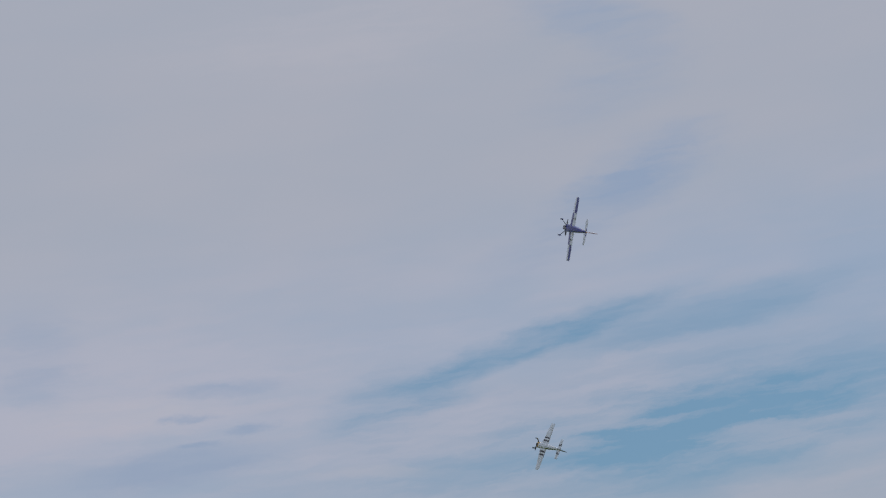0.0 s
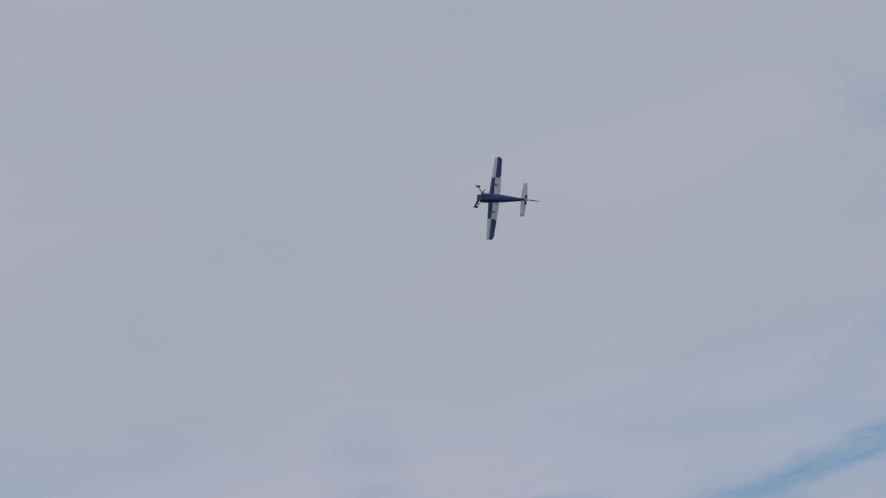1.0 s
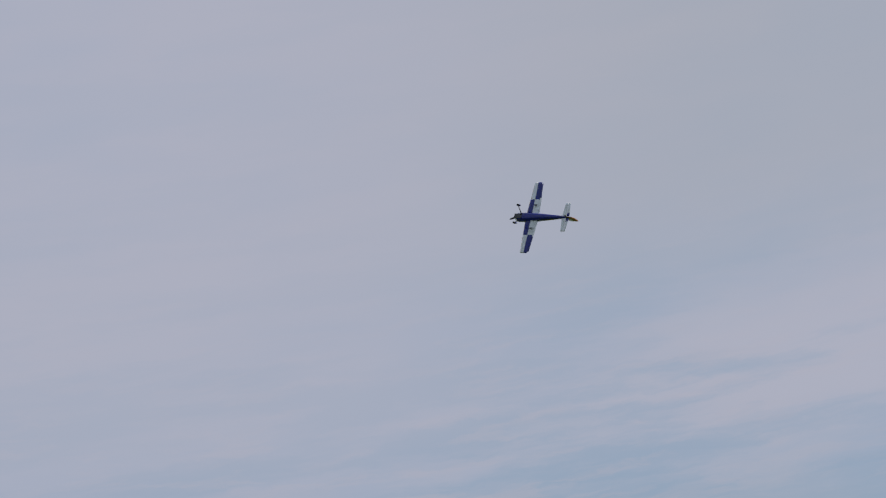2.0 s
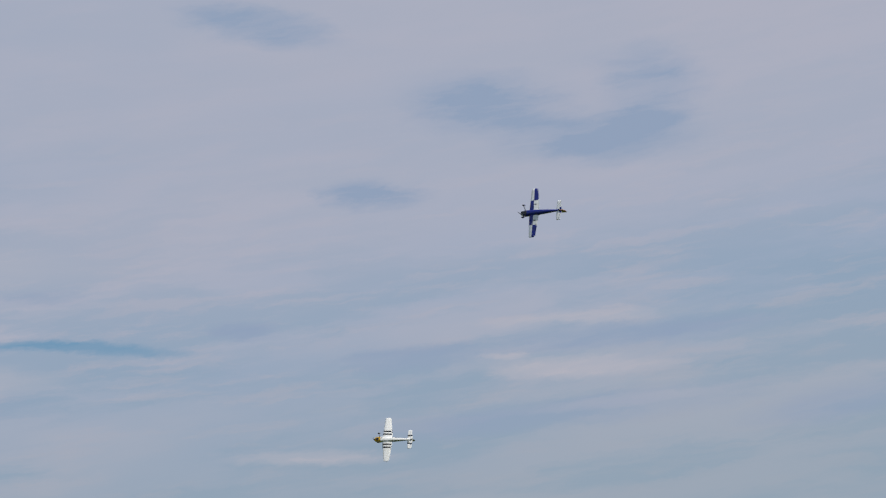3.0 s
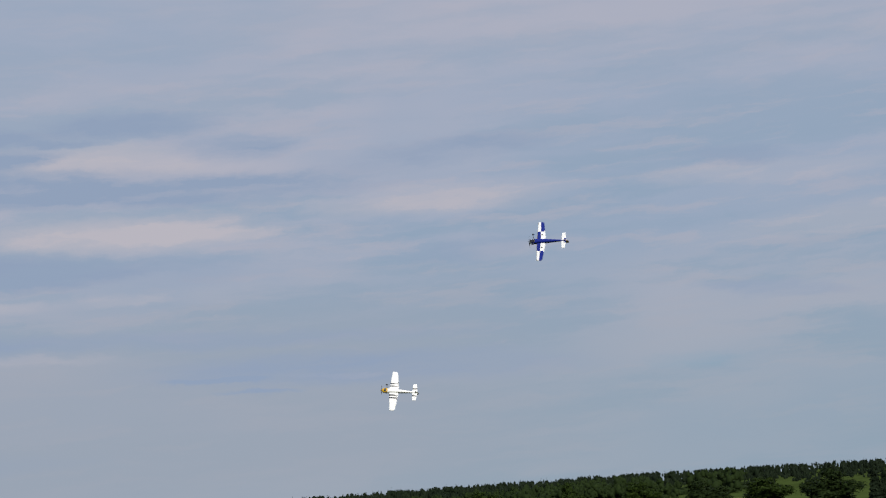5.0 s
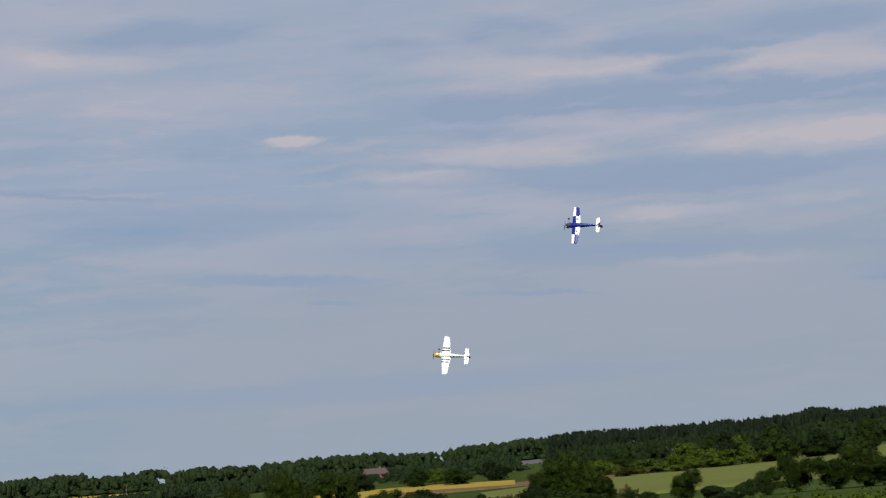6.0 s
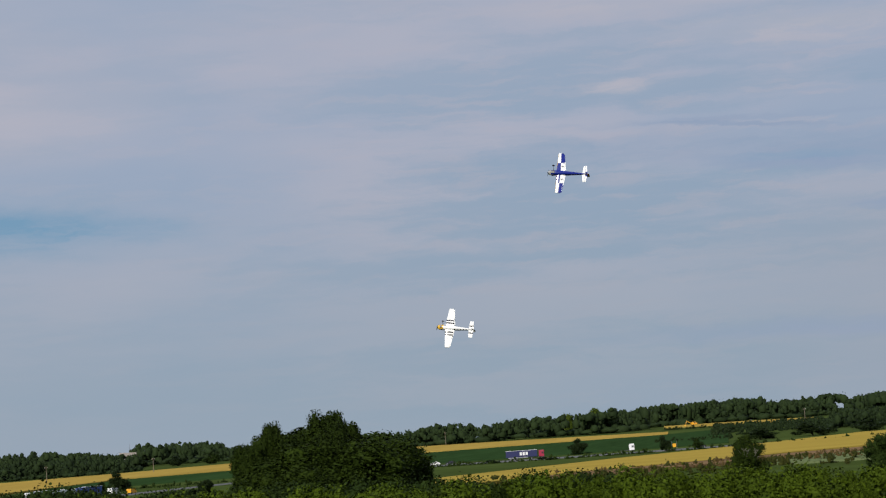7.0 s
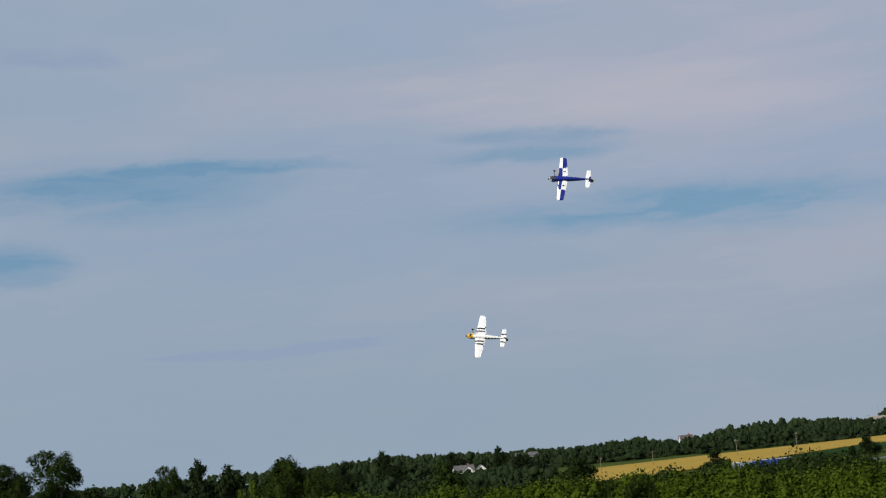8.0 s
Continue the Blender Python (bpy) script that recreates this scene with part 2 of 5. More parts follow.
# ---- materials ----
def material(name, colour, rough=0.7, vary=0.25, scale=3.0, bump=0.0, metal=0.0, stretch=(1, 1, 1), islands=0.0, coat=0.0, spec=0.5, second=None):
    m = bpy.data.materials.new(name)
    m.use_nodes = True
    n, l = m.node_tree.nodes, m.node_tree.links
    b = n["Principled BSDF"]
    b.inputs["Roughness"].default_value, b.inputs["Metallic"].default_value = rough, metal
    b.inputs["Coat Weight"].default_value, b.inputs["Specular IOR Level"].default_value = coat, spec
    c = n.new("ShaderNodeTexCoord")
    mp = n.new("ShaderNodeMapping")
    mp.inputs["Scale"].default_value = stretch
    l.new(c.outputs["Object"], mp.inputs[0])
    grain = n.new("ShaderNodeTexNoise")
    grain.inputs["Scale"].default_value, grain.inputs["Detail"].default_value = scale, 6.0
    l.new(mp.outputs[0], grain.inputs["Vector"])
    stain = n.new("ShaderNodeTexNoise")
    stain.inputs["Scale"].default_value, stain.inputs["Detail"].default_value = scale * 0.13, 3.0
    l.new(mp.outputs[0], stain.inputs["Vector"])
    mixed = n.new("ShaderNodeMath")
    mixed.operation = "MULTIPLY_ADD"
    mixed.inputs[1].default_value = 0.5
    l.new(grain.outputs["Fac"], mixed.inputs[0])
    half = n.new("ShaderNodeMath")
    half.operation = "MULTIPLY"
    half.inputs[1].default_value = 0.5
    l.new(stain.outputs["Fac"], half.inputs[0])
    l.new(half.outputs[0], mixed.inputs[2])
    value = mixed.outputs[0]
    if islands:
        g = n.new("ShaderNodeNewGeometry")
        o = n.new("ShaderNodeObjectInfo")
        two = n.new("ShaderNodeMath")
        two.operation = "MULTIPLY_ADD"
        two.inputs[1].default_value = 0.6
        l.new(g.outputs["Random Per Island"], two.inputs[0])
        part_o = n.new("ShaderNodeMath")
        part_o.operation = "MULTIPLY"
        part_o.inputs[1].default_value = 0.4
        l.new(o.outputs["Random"], part_o.inputs[0])
        l.new(part_o.outputs[0], two.inputs[2])
        mx = n.new("ShaderNodeMix")
        mx.inputs[0].default_value = islands
        l.new(value, mx.inputs[2])
        l.new(two.outputs[0], mx.inputs[3])
        value = mx.outputs[0]
    ramp = n.new("ShaderNodeValToRGB")
    ramp.color_ramp.elements[0].position, ramp.color_ramp.elements[1].position = (0.1, 0.9) if islands else (0.3, 0.7)
    hi = second or tuple(min(1, v * (1 + vary)) for v in colour)
    ramp.color_ramp.elements[0].color = (*[v * (1 - vary) for v in colour], 1)
    ramp.color_ramp.elements[1].color = (*hi, 1)
    l.new(value, ramp.inputs[0])
    l.new(ramp.outputs[0], b.inputs["Base Color"])
    if bump:
        k = n.new("ShaderNodeBump")
        k.inputs["Strength"].default_value = bump
        l.new(grain.outputs["Fac"], k.inputs["Height"])
        l.new(k.outputs[0], b.inputs["Normal"])
    return m


def leaf_material(name, dark, light, scale=1.4):
    return material(name, dark, rough=0.7, vary=0.3, scale=scale, bump=0.5, islands=0.45, spec=0.06, second=light)


GRASS = material("meadow grass", (0.050, 0.072, 0.02), 0.9, 0.35, 0.08, spec=0.0)
WHEAT = material("ripening wheat", (0.34, 0.235, 0.055), 0.9, 0.16, 0.35, stretch=(1, 0.12, 1), spec=0.0)
WHEAT_LOW = material("ripe barley", (0.33, 0.24, 0.05), 0.9, 0.16, 0.3, stretch=(0.15, 1, 1), spec=0.0)
GREEN_CROP = material("dark green crop", (0.024, 0.050, 0.017), 0.9, 0.25, 0.3, stretch=(1, 0.1, 1), spec=0.0)
LIGHT_CROP = material("pale green crop", (0.135, 0.150, 0.045), 0.9, 0.12, 0.2, stretch=(0.1, 1, 1), spec=0.0)
PALE_CROP = material("silvery green crop", (0.125, 0.155, 0.07), 0.9, 0.12, 0.3, spec=0.0)
GREY_FIELD = material("bare grey field", (0.13, 0.125, 0.14), 0.9, 0.12, 0.3, spec=0.0)
ROUGH_GRASS = material("dry rough grass", (0.17, 0.11, 0.06), 0.9, 0.4, 0.25, spec=0.0)
ASPHALT = material("asphalt", (0.09, 0.09, 0.095), 0.85, 0.15, 2.0)
LEAF_OAK = leaf_material("oak leaves", (0.0025, 0.007, 0.001), (0.030, 0.049, 0.0045), 6.0)
LEAF_HEDGE = leaf_material("hawthorn leaves", (0.006, 0.015, 0.0015), (0.074, 0.112, 0.006), 6.0)
LEAF_DARK = leaf_material("dark leaves", (0.005, 0.011, 0.003), (0.019, 0.032, 0.008))
LEAF_MID = leaf_material("green leaves", (0.008, 0.018, 0.003), (0.029, 0.048, 0.008))
LEAF_LIME = leaf_material("bright green leaves", (0.030, 0.052, 0.005), (0.080, 0.112, 0.013))
LEAF_RUST = leaf_material("olive brown leaves", (0.022, 0.028, 0.005), (0.050, 0.052, 0.011))
LEAF_PINE = leaf_material("pine needles", (0.006, 0.012, 0.006), (0.016, 0.025, 0.012))
LEAF_FAR = leaf_material("woodland leaves", (0.007, 0.014, 0.006), (0.027, 0.044, 0.014))
LEAF_RED = leaf_material("rusty dock and dry stems", (0.06, 0.042, 0.014), (0.14, 0.095, 0.035))
BLOSSOM = leaf_material("elder blossom", (0.35, 0.36, 0.25), (0.6, 0.6, 0.45))
BARK = material("bark", (0.075, 0.06, 0.045), 0.9, 0.35, 4.0, 0.4)
PALE_BARK = material("bleached dead wood", (0.22, 0.20, 0.17), 0.85, 0.25, 4.0)
BRICK = material("red brick", (0.22, 0.10, 0.07), 0.9, 0.2, 6.0)
ROOF = material("grey roof tiles", (0.10, 0.095, 0.10), 0.8, 0.25, 5.0)
ROOF_RED = material("brown roof tiles", (0.085, 0.06, 0.055), 0.8, 0.25, 5.0)
RENDER_WHITE = material("white render", (0.75, 0.73, 0.69), 0.85, 0.08, 2.0)
STONE = material("pale concrete", (0.36, 0.32, 0.29), 0.9, 0.15, 1.0)
GLASS_DARK = material("dark window glass", (0.03, 0.035, 0.045), 0.08, 0.1, 1.0)
POLE_WOOD = material("weathered pole", (0.16, 0.13, 0.10), 0.85, 0.25, 6.0)
PAINT_WHITE = material("white film covering", (0.82, 0.82, 0.82), 0.17, 0.03, 4.0, spec=0.5)
PAINT_BLUE = material("blue film covering", (0.007, 0.017, 0.20), 0.17, 0.10, 4.0, spec=0.5)
PAINT_YELLOW = material("yellow film covering", (0.70, 0.40, 0.02), 0.25, 0.06, 4.0, coat=0.5)
PAINT_BLACK = material("black film covering", (0.012, 0.012, 0.014), 0.3, 0.1, 4.0, coat=0.4)
PAINT_OLIVE = material("olive film covering", (0.11, 0.10, 0.045), 0.35, 0.2, 4.0, coat=0.3)
PAINT_RUST = material("orange brown film covering", (0.30, 0.10, 0.04), 0.3, 0.2, 6.0, coat=0.4)
CANOPY = material("tinted canopy", (0.03, 0.035, 0.045), 0.06, 0.1, 2.0, coat=1.0)
RUBBER = material("black rubber", (0.02, 0.02, 0.02), 0.8, 0.2, 8.0)
METAL = material("grey metal", (0.35, 0.35, 0.36), 0.35, 0.1, 6.0, metal=0.9)
CARBON = material("carbon legs", (0.025, 0.025, 0.03), 0.35, 0.1, 6.0)
CAR_DARK = material("dark car paint", (0.02, 0.022, 0.03), 0.25, 0.1, 3.0, coat=0.8)
CAR_WHITE = material("white car paint", (0.75, 0.75, 0.76), 0.25, 0.04, 3.0, coat=0.8)
CAR_YELLOW = material("yellow vehicle paint", (0.75, 0.36, 0.02), 0.35, 0.06, 3.0, coat=0.5)
TRUCK_BLUE = material("blue tarpaulin", (0.009, 0.013, 0.075), 0.7, 0.12, 2.0)
TRUCK_BRIGHT = material("bright blue tarpaulin", (0.014, 0.045, 0.20), 0.7, 0.12, 2.0)
TRUCK_RED = material("red lorry paint", (0.30, 0.02, 0.05), 0.35, 0.1, 2.0, coat=0.5)
TRUCK_GREY = material("grey tarpaulin", (0.17, 0.21, 0.24), 0.5, 0.12, 2.0)


# ---- mesh helpers ----
def mesh_object(name, verts, faces, mats, parent=None, label="", which=None, smooth=False):
    me = bpy.data.meshes.new(name)
    me.from_pydata([tuple(v) for v in verts], [], faces)
    for m in mats if isinstance(mats, (list, tuple)) else [mats]:
        me.materials.append(m)
    if which is not None:
        me.polygons.foreach_set("material_index", np.array(which, dtype=np.int32))
    if smooth:
        me.polygons.foreach_set("use_smooth", np.ones(len(me.polygons), dtype=bool))
    me.update()
    ob = new(name, me)
    if parent:
        ob.parent = parent
    if label:
        ob["label"] = label
    return ob


def part(name, bm, mat, parent, label="", smooth=False):
    me = bpy.data.meshes.new(name)
    bmesh.ops.recalc_face_normals(bm, faces=bm.faces)
    bm.to_mesh(me)
    bm.free()
    me.materials.append(mat)
    if smooth:
        me.polygons.foreach_set("use_smooth", np.ones(len(me.polygons), dtype=bool))
    ob = new(name, me)
    ob.parent = parent
    if label:
        ob["label"] = label
    return ob


def box(bm, x0, x1, y0, y1, z0, z1, bevel=0.0):
    got = bmesh.ops.create_cube(bm, size=1, matrix=Matrix.Translation(((x0 + x1) / 2, (y0 + y1) / 2, (z0 + z1) / 2)) @ Matrix.Diagonal((x1 - x0, y1 - y0, z1 - z0, 1)))
    if bevel:
        es = list({e for v in got["verts"] for e in v.link_edges})
        bmesh.ops.bevel(bm, geom=es, offset=bevel, segments=2, affect="EDGES", profile=0.6)
    return bm


def rod(bm, p, q, r0, r1=None, sides=8):
    p, q = Vector(p), Vector(q)
    r1 = r0 if r1 is None else r1
    m = Matrix.Translation((p + q) / 2) @ (q - p).to_track_quat("Z", "Y").to_matrix().to_4x4()
    bmesh.ops.create_cone(bm, cap_ends=True, segments=sides, radius1=r0, radius2=r1, depth=(q - p).length, matrix=m)
    return bm


def loft(rings, close=True, caps=True):
    """Verts and quads through rings of equal length."""
    n = len(rings[0])
    verts = [v for ring in rings for v in ring]
    faces = []
    for i in range(len(rings) - 1):
        for j in range(n if close else n - 1):
            k = (j + 1) % n
            faces.append((i * n + j, i * n + k, (i + 1) * n + k, (i + 1) * n + j))
    if caps:
        faces.append(tuple(range(n))[::-1])
        faces.append(tuple(range((len(rings) - 1) * n, len(rings) * n)))
    return verts, faces


# ---- ground ----
def at(az, r, z=0.0):
    a = radians(az)
    return Vector((-r * math.sin(a), r * math.cos(a), z))


GROUND_R = (0, 15, 40, 80, 200, 350, 600, 850, 1000, 1250, 1600, 2200, 4600)
GROUND_Z = (0, -0.15, -0.9, -2.0, -4.2, -6.0, -6.0, -3.9, -1.2, 3.9, 10.3, 15.0, 24.0)


def ground_z(r, az=0.0):
    z = float(np.interp(r, GROUND_R, GROUND_Z))
    if r > 850:
        # the valley's far side rises to the north only
        rise = float(np.interp(az, (-180, -54, -41, 55, 75, 180), (0, 0, 1, 1, 0, 0)))
        z = z * rise + (-3.9 - 0.0055 * (r - 850)) * (1 - rise)
    # the land falls away to the east
    z -= float(np.interp(r, (300, 850, 1600, 4600), (0, 6, 14, 30))) * float(np.interp(az, (-180, -120, -100, -62, -57), (0, 0, 1, 1, 0)))
    return z + 0.25 * math.sin(az * 0.31 + r * 0.004) * min(1.0, r / 400)


def r_for(el, lo=420.0, hi=2200.0):
    """How far off the ground lies that is seen at el degrees over the horizon, past the valley's floor."""
    for _ in range(40):
        mid = (lo + hi) / 2
        if math.degrees(math.atan2(ground_z(mid) - EYE.z, mid)) < el:
            lo = mid
        else:
            hi = mid
    return (lo + hi) / 2


def el_height(az, r, el):
    """Height over the ground of what reaches up to el degrees at az, r."""
    return EYE.z + r * math.tan(radians(el)) - ground_z(r, az)


rings = [[tuple(at(a, r, ground_z(r, a))) for a in np.arange(-180, 180, 2.0)] for r in
         [1, 8, 15, 25, 40, 60, 80, 110, 150, 200, 260, 320, 380, *range(430, 2000, 35), 2000, 2300, 2700, 3200, 3800, 4600]]
v, f = loft(rings, caps=False)
f.append(tuple(range(180))[::-1])
tagged(mesh_object("ground", v, f, GRASS, smooth=True), "rolling green farmland meadow", "ground", kind="structure")


def field(name, knots, mat, height, label):
    """A standing crop: knots of (az, el of its near edge, el of its far edge); its top stands over the ground by height."""
    k = np.array(knots, dtype=float)
    azs = np.arange(k[0, 0], k[-1, 0] + 0.01, 0.25)
    rings_ = []
    for a in azs:
        r0, r1 = r_for(float(np.interp(a, k[:, 0], k[:, 1]))), r_for(float(np.interp(a, k[:, 0], k[:, 2])))
        row = [at(a, r0, ground_z(r0, a) - 0.5)]
        for s in np.linspace(0, 1, 14):
            r = r0 + (r1 - r0) * s
            row.append(at(a, r, ground_z(r, a) + height))
        row.append(at(a, r1, ground_z(r1, a) - 0.5))
        rings_.append([tuple(p) for p in row])
    v_, f_ = loft(rings_, close=False, caps=False)
    return tagged(mesh_object(name, v_, f_, mat, smooth=False), label, "field", kind="structure")


field("wheat_field_1", [(3.5, 0.07, 0.12), (10, 0.02, 0.20), (12, 0.05, 0.23), (15.6, -0.08, 0.12), (19, -0.11, 0.06), (23.4, -0.33, 0.0), (28.2, -0.49, -0.10)], WHEAT, 0.8, "golden strip of ripening wheat below the woods")
field("crop_field_1", [(1.8, -0.27, 0.12), (3.5, -0.29, 0.06), (10, -0.30, 0.01), (12, -0.31, 0.03), (15.6, -0.30, -0.09), (19, -0.30, -0.12), (21.5, -0.32, -0.22)], GREEN_CROP, 0.5, "dark green crop between wheat and the road")
field("barley_field_1", [(-11.5, -0.46, -0.34), (-8.7, -0.42, -0.28), (-5, -0.62, -0.30), (-2, -0.68, -0.28), (1.5, -0.76, -0.42), (5, -0.80, -0.52), (10.6, -1.0, -0.74)], WHEAT_LOW, 0.8, "golden barley field this side of the road")
field("wheat_field_2", [(-0.9, 0.19, 0.25), (1, 0.22, 0.28), (3.7, 0.25, 0.295)], WHEAT, 0.8, "narrow golden field among the woods")
field("crop_field_2", [(-38.5, -0.98, -0.30), (-32, -0.95, -0.27), (-28.5, -0.95, -0.22), (-24, -0.95, -0.20), (-20, -0.98, -0.26), (-18.5, -1.0, -0.43), (-14, -1.0, -0.44), (-12, -0.95, -0.52), (-10.3, -0.85, -0.60)], LIGHT_CROP, 0.6, "pale green sloping crop field below the forest")
field("crop_field_3", [(-36, -0.2, -0.12), (-28, -0.14, -0.06), (-23, -0.13, -0.08), (-19.5, -0.16, -0.14)], PALE_CROP, 0.4, "silvery green strip under the forest")
field("crop_field_4", [(-3.0, -1.05, -0.78), (-1.6, -1.05, -0.74), (0.5, -1.0, -0.86)], PALE_CROP, 0.4, "silvery green crop beyond the hedge")
field("grey_field_1", [(-13.6, 0.12, 0.24), (-11.3, 0.11, 0.22)], GREY_FIELD, 0.2, "bare grey field below a line of trees")
field("rough_grass_1", [(-15.5, -0.46, -0.30), (-12, -0.47, -0.40), (-8, -0.50, -0.42), (-3, -0.78, -0.70), (3, -0.90, -0.79), (7, -0.98, -0.86)], ROUGH_GRASS, 0.7, "dry reddish rough grass along the field's edge")

# the road across the valley
rows_ = []
def road_r(az):
    return float(np.interp(az, (-20, 11, 15, 18, 21, 40), (868, 868, 820, 740, 662, 640)))


for a in np.arange(-6, 32, 0.25):
    rc = road_r(a)
    rows_.append([tuple(at(a, rc + r, ground_z(rc, a) + h)) for r, h in ((-17, -0.9), (-11, 0.25), (-10.5, 0.3), (10.5, 0.3), (11, 0.25), (17, -0.9))])
v, f = loft(rows_, close=False, caps=False)
tagged(mesh_object("road", v, f, ASPHALT), "grey asphalt main road across the valley", "road", kind="structure")


# ---- foliage ----
def leaf_mesh(points, normals, sizes, rng):
    """Verts and faces of one ragged leaf clump at each point."""
    n = len(points)
    normals = normals / np.maximum(1e-6, np.linalg.norm(normals, axis=1, keepdims=True))
    side = np.cross(normals, rng.normal(size=(n, 3)))
    side /= np.maximum(1e-6, np.linalg.norm(side, axis=1, keepdims=True))
    up = np.cross(normals, side)
    s = sizes[:, None]
    corner = []
    for c, d in ((-1, -0.55), (0.15, -0.8), (1, 0.1), (-0.2, 0.85)):
        jitter = 1 + 0.35 * rng.uniform(-1, 1, size=(n, 1))
        corner.append(points + (side * c + up * d) * s * jitter * 0.5)
    v_ = np.stack(corner, 1).reshape(-1, 3)
    f_ = np.arange(4 * n).reshape(-1, 4)
    return v_, f_


def fast_mesh(name, v_, f_, mat):
    me = bpy.data.meshes.new(name)
    n = len(f_)
    me.vertices.add(len(v_))
    me.vertices.foreach_set("co", np.asarray(v_, dtype=np.float32).ravel())
    me.loops.add(4 * n)
    me.loops.foreach_set("vertex_index", np.asarray(f_, dtype=np.int32).ravel())
    me.polygons.add(n)
    me.polygons.foreach_set("loop_start", np.arange(0, 4 * n, 4, dtype=np.int32))
    me.polygons.foreach_set("use_smooth", np.ones(n, dtype=bool))
    me.materials.append(mat)
    me.update(calc_edges=True)
    return me


def clumps(rng, height, width, base, lobes, per, rad=1.0):
    """Centres and radii of the leaf clumps of a crown: large lobes, each carrying smaller clumps."""
    mid, hh, hw = (base + height) / 2, (height - base) / 2, width / 2
    cs, rs = [], []
    for i in range(lobes):
        d = rng.normal(size=3)
        d /= np.linalg.norm(d)
        q = rng.uniform(0.3, 0.72)
        c = np.array((d[0] * hw * q, d[1] * hw * q, mid + d[2] * hh * q))
        r = rad * rng.uniform(0.28, 0.48) * min(hh, hw)
        cs.append(c)
        rs.append(r * 0.9)
        for _ in range(per):
            e = rng.normal(size=3)
            e[2] += 0.3
            e /= np.linalg.norm(e)
            cs.append(c + e * r * rng.uniform(0.65, 0.95))
            rs.append(r * rng.uniform(0.32, 0.56))
    cs, rs = np.array(cs), np.array(rs)
    lo, hi = np.percentile(cs[:, 2] - rs, 3), np.max(cs[:, 2] + rs)
    wide = np.percentile(np.hypot(cs[:, 0], cs[:, 1]) + rs, 92)
    fill = np.array((hw / wide, hw / wide, (height - base) / (hi - lo)))
    return (cs - np.array((0, 0, lo))) * fill + np.array((0, 0, base)), rs[:, None] * fill


def clump_leaves(rng, cs, rs, n, up_bias=0.35):
    """Leaf places and outward normals over the clumps, none deep inside a neighbour."""
    size_ = rs.mean(1)
    pick = rng.choice(len(cs), size=n, p=size_ ** 2 / np.sum(size_ ** 2))
    d = rng.normal(size=(n, 3))
    d[:, 2] += up_bias
    d /= np.linalg.norm(d, axis=1, keepdims=True)
    p = cs[pick] + d * rs[pick] * rng.uniform(0.70, 1.24, size=(n, 1))
    keep = np.ones(n, dtype=bool)
    for i in range(len(cs)):
        inside = (((p - cs[i]) / rs[i]) ** 2).sum(1) < 0.5
        keep &= ~inside | (pick == i)
    return p[keep], d[keep] + rng.normal(size=(int(keep.sum()), 3)) * 0.5


BALL_LON = 6
BALL_DIRS = np.array([(math.cos(radians(la)) * math.cos(lo), math.cos(radians(la)) * math.sin(lo), math.sin(radians(la)))
                      for la in (-40, 18, 74) for lo in np.arange(BALL_LON) * 2 * math.pi / BALL_LON])
BALL_QUADS = np.array([(i * BALL_LON + j, i * BALL_LON + (j + 1) % BALL_LON, (i + 1) * BALL_LON + (j + 1) % BALL_LON, (i + 1) * BALL_LON + j) for i in range(2) for j in range(BALL_LON)])


def core_mesh(rng, cs, rs, k=0.88):
    """The dense, lumpy inside of each clump."""
    lump = rng.uniform(0.84, 1.14, size=(len(cs), len(BALL_DIRS), 1))
    v_ = (cs[:, None, :] + BALL_DIRS[None] * rs[:, None, :] * k * lump).reshape(-1, 3)
    f_ = (np.arange(len(cs))[:, None, None] * len(BALL_DIRS) + BALL_QUADS[None]).reshape(-1, 4)
    return v_, f_


def trunk_mesh(name, rng, height, base, cs, girth, mat):
    bm = bmesh.new()
    lean = Vector((rng.uniform(-0.04, 0.04) * height, rng.uniform(-0.04, 0.04) * height, 0))
    mid = lean * 0.5 + Vector((0, 0, base))
    rod(bm, (0, 0, -0.6), mid, girth, girth * 0.72, 8)
    top = lean + Vector((0, 0, height * 0.72))
    rod(bm, mid, top, girth * 0.72, girth * 0.2, 7)
    for c in cs[:10]:
        s = mid.lerp(top, rng.uniform(0.0, 0.6))
        rod(bm, s, Vector(c), girth * 0.34, girth * 0.07, 5)
    me = bpy.data.meshes.new(name)
    bm.to_mesh(me)
    bm.free()
    me.materials.append(mat)
    return me


def build_tree(name, seed, leaf, height=10.0, width=9.0, base=2.2, lobes=12, per=5, n=2200, size=0.3, girth=0.3, bark=None, dense=0.66, rad=1.0):
    rng = np.random.default_rng(seed)
    cs, rs = clumps(rng, height, width, base, lobes, per, rad=rad)
    p, d = clump_leaves(rng, cs, rs, n)
    v_, f_ = leaf_mesh(p, d, size * rng.uniform(0.55, 1.35, len(p)), rng)
    if dense:
        cv, cf = core_mesh(rng, cs, rs, dense)
        f_, v_ = np.concatenate((f_, cf + len(v_))), np.concatenate((v_, cv))
    root = new(name)
    crown = new("crown", fast_mesh("crown", v_, f_, leaf))
    crown.parent = root
    stem = new("trunk", trunk_mesh("trunk", rng, height, base, cs, girth, bark or BARK))
    stem.parent = root
    return root


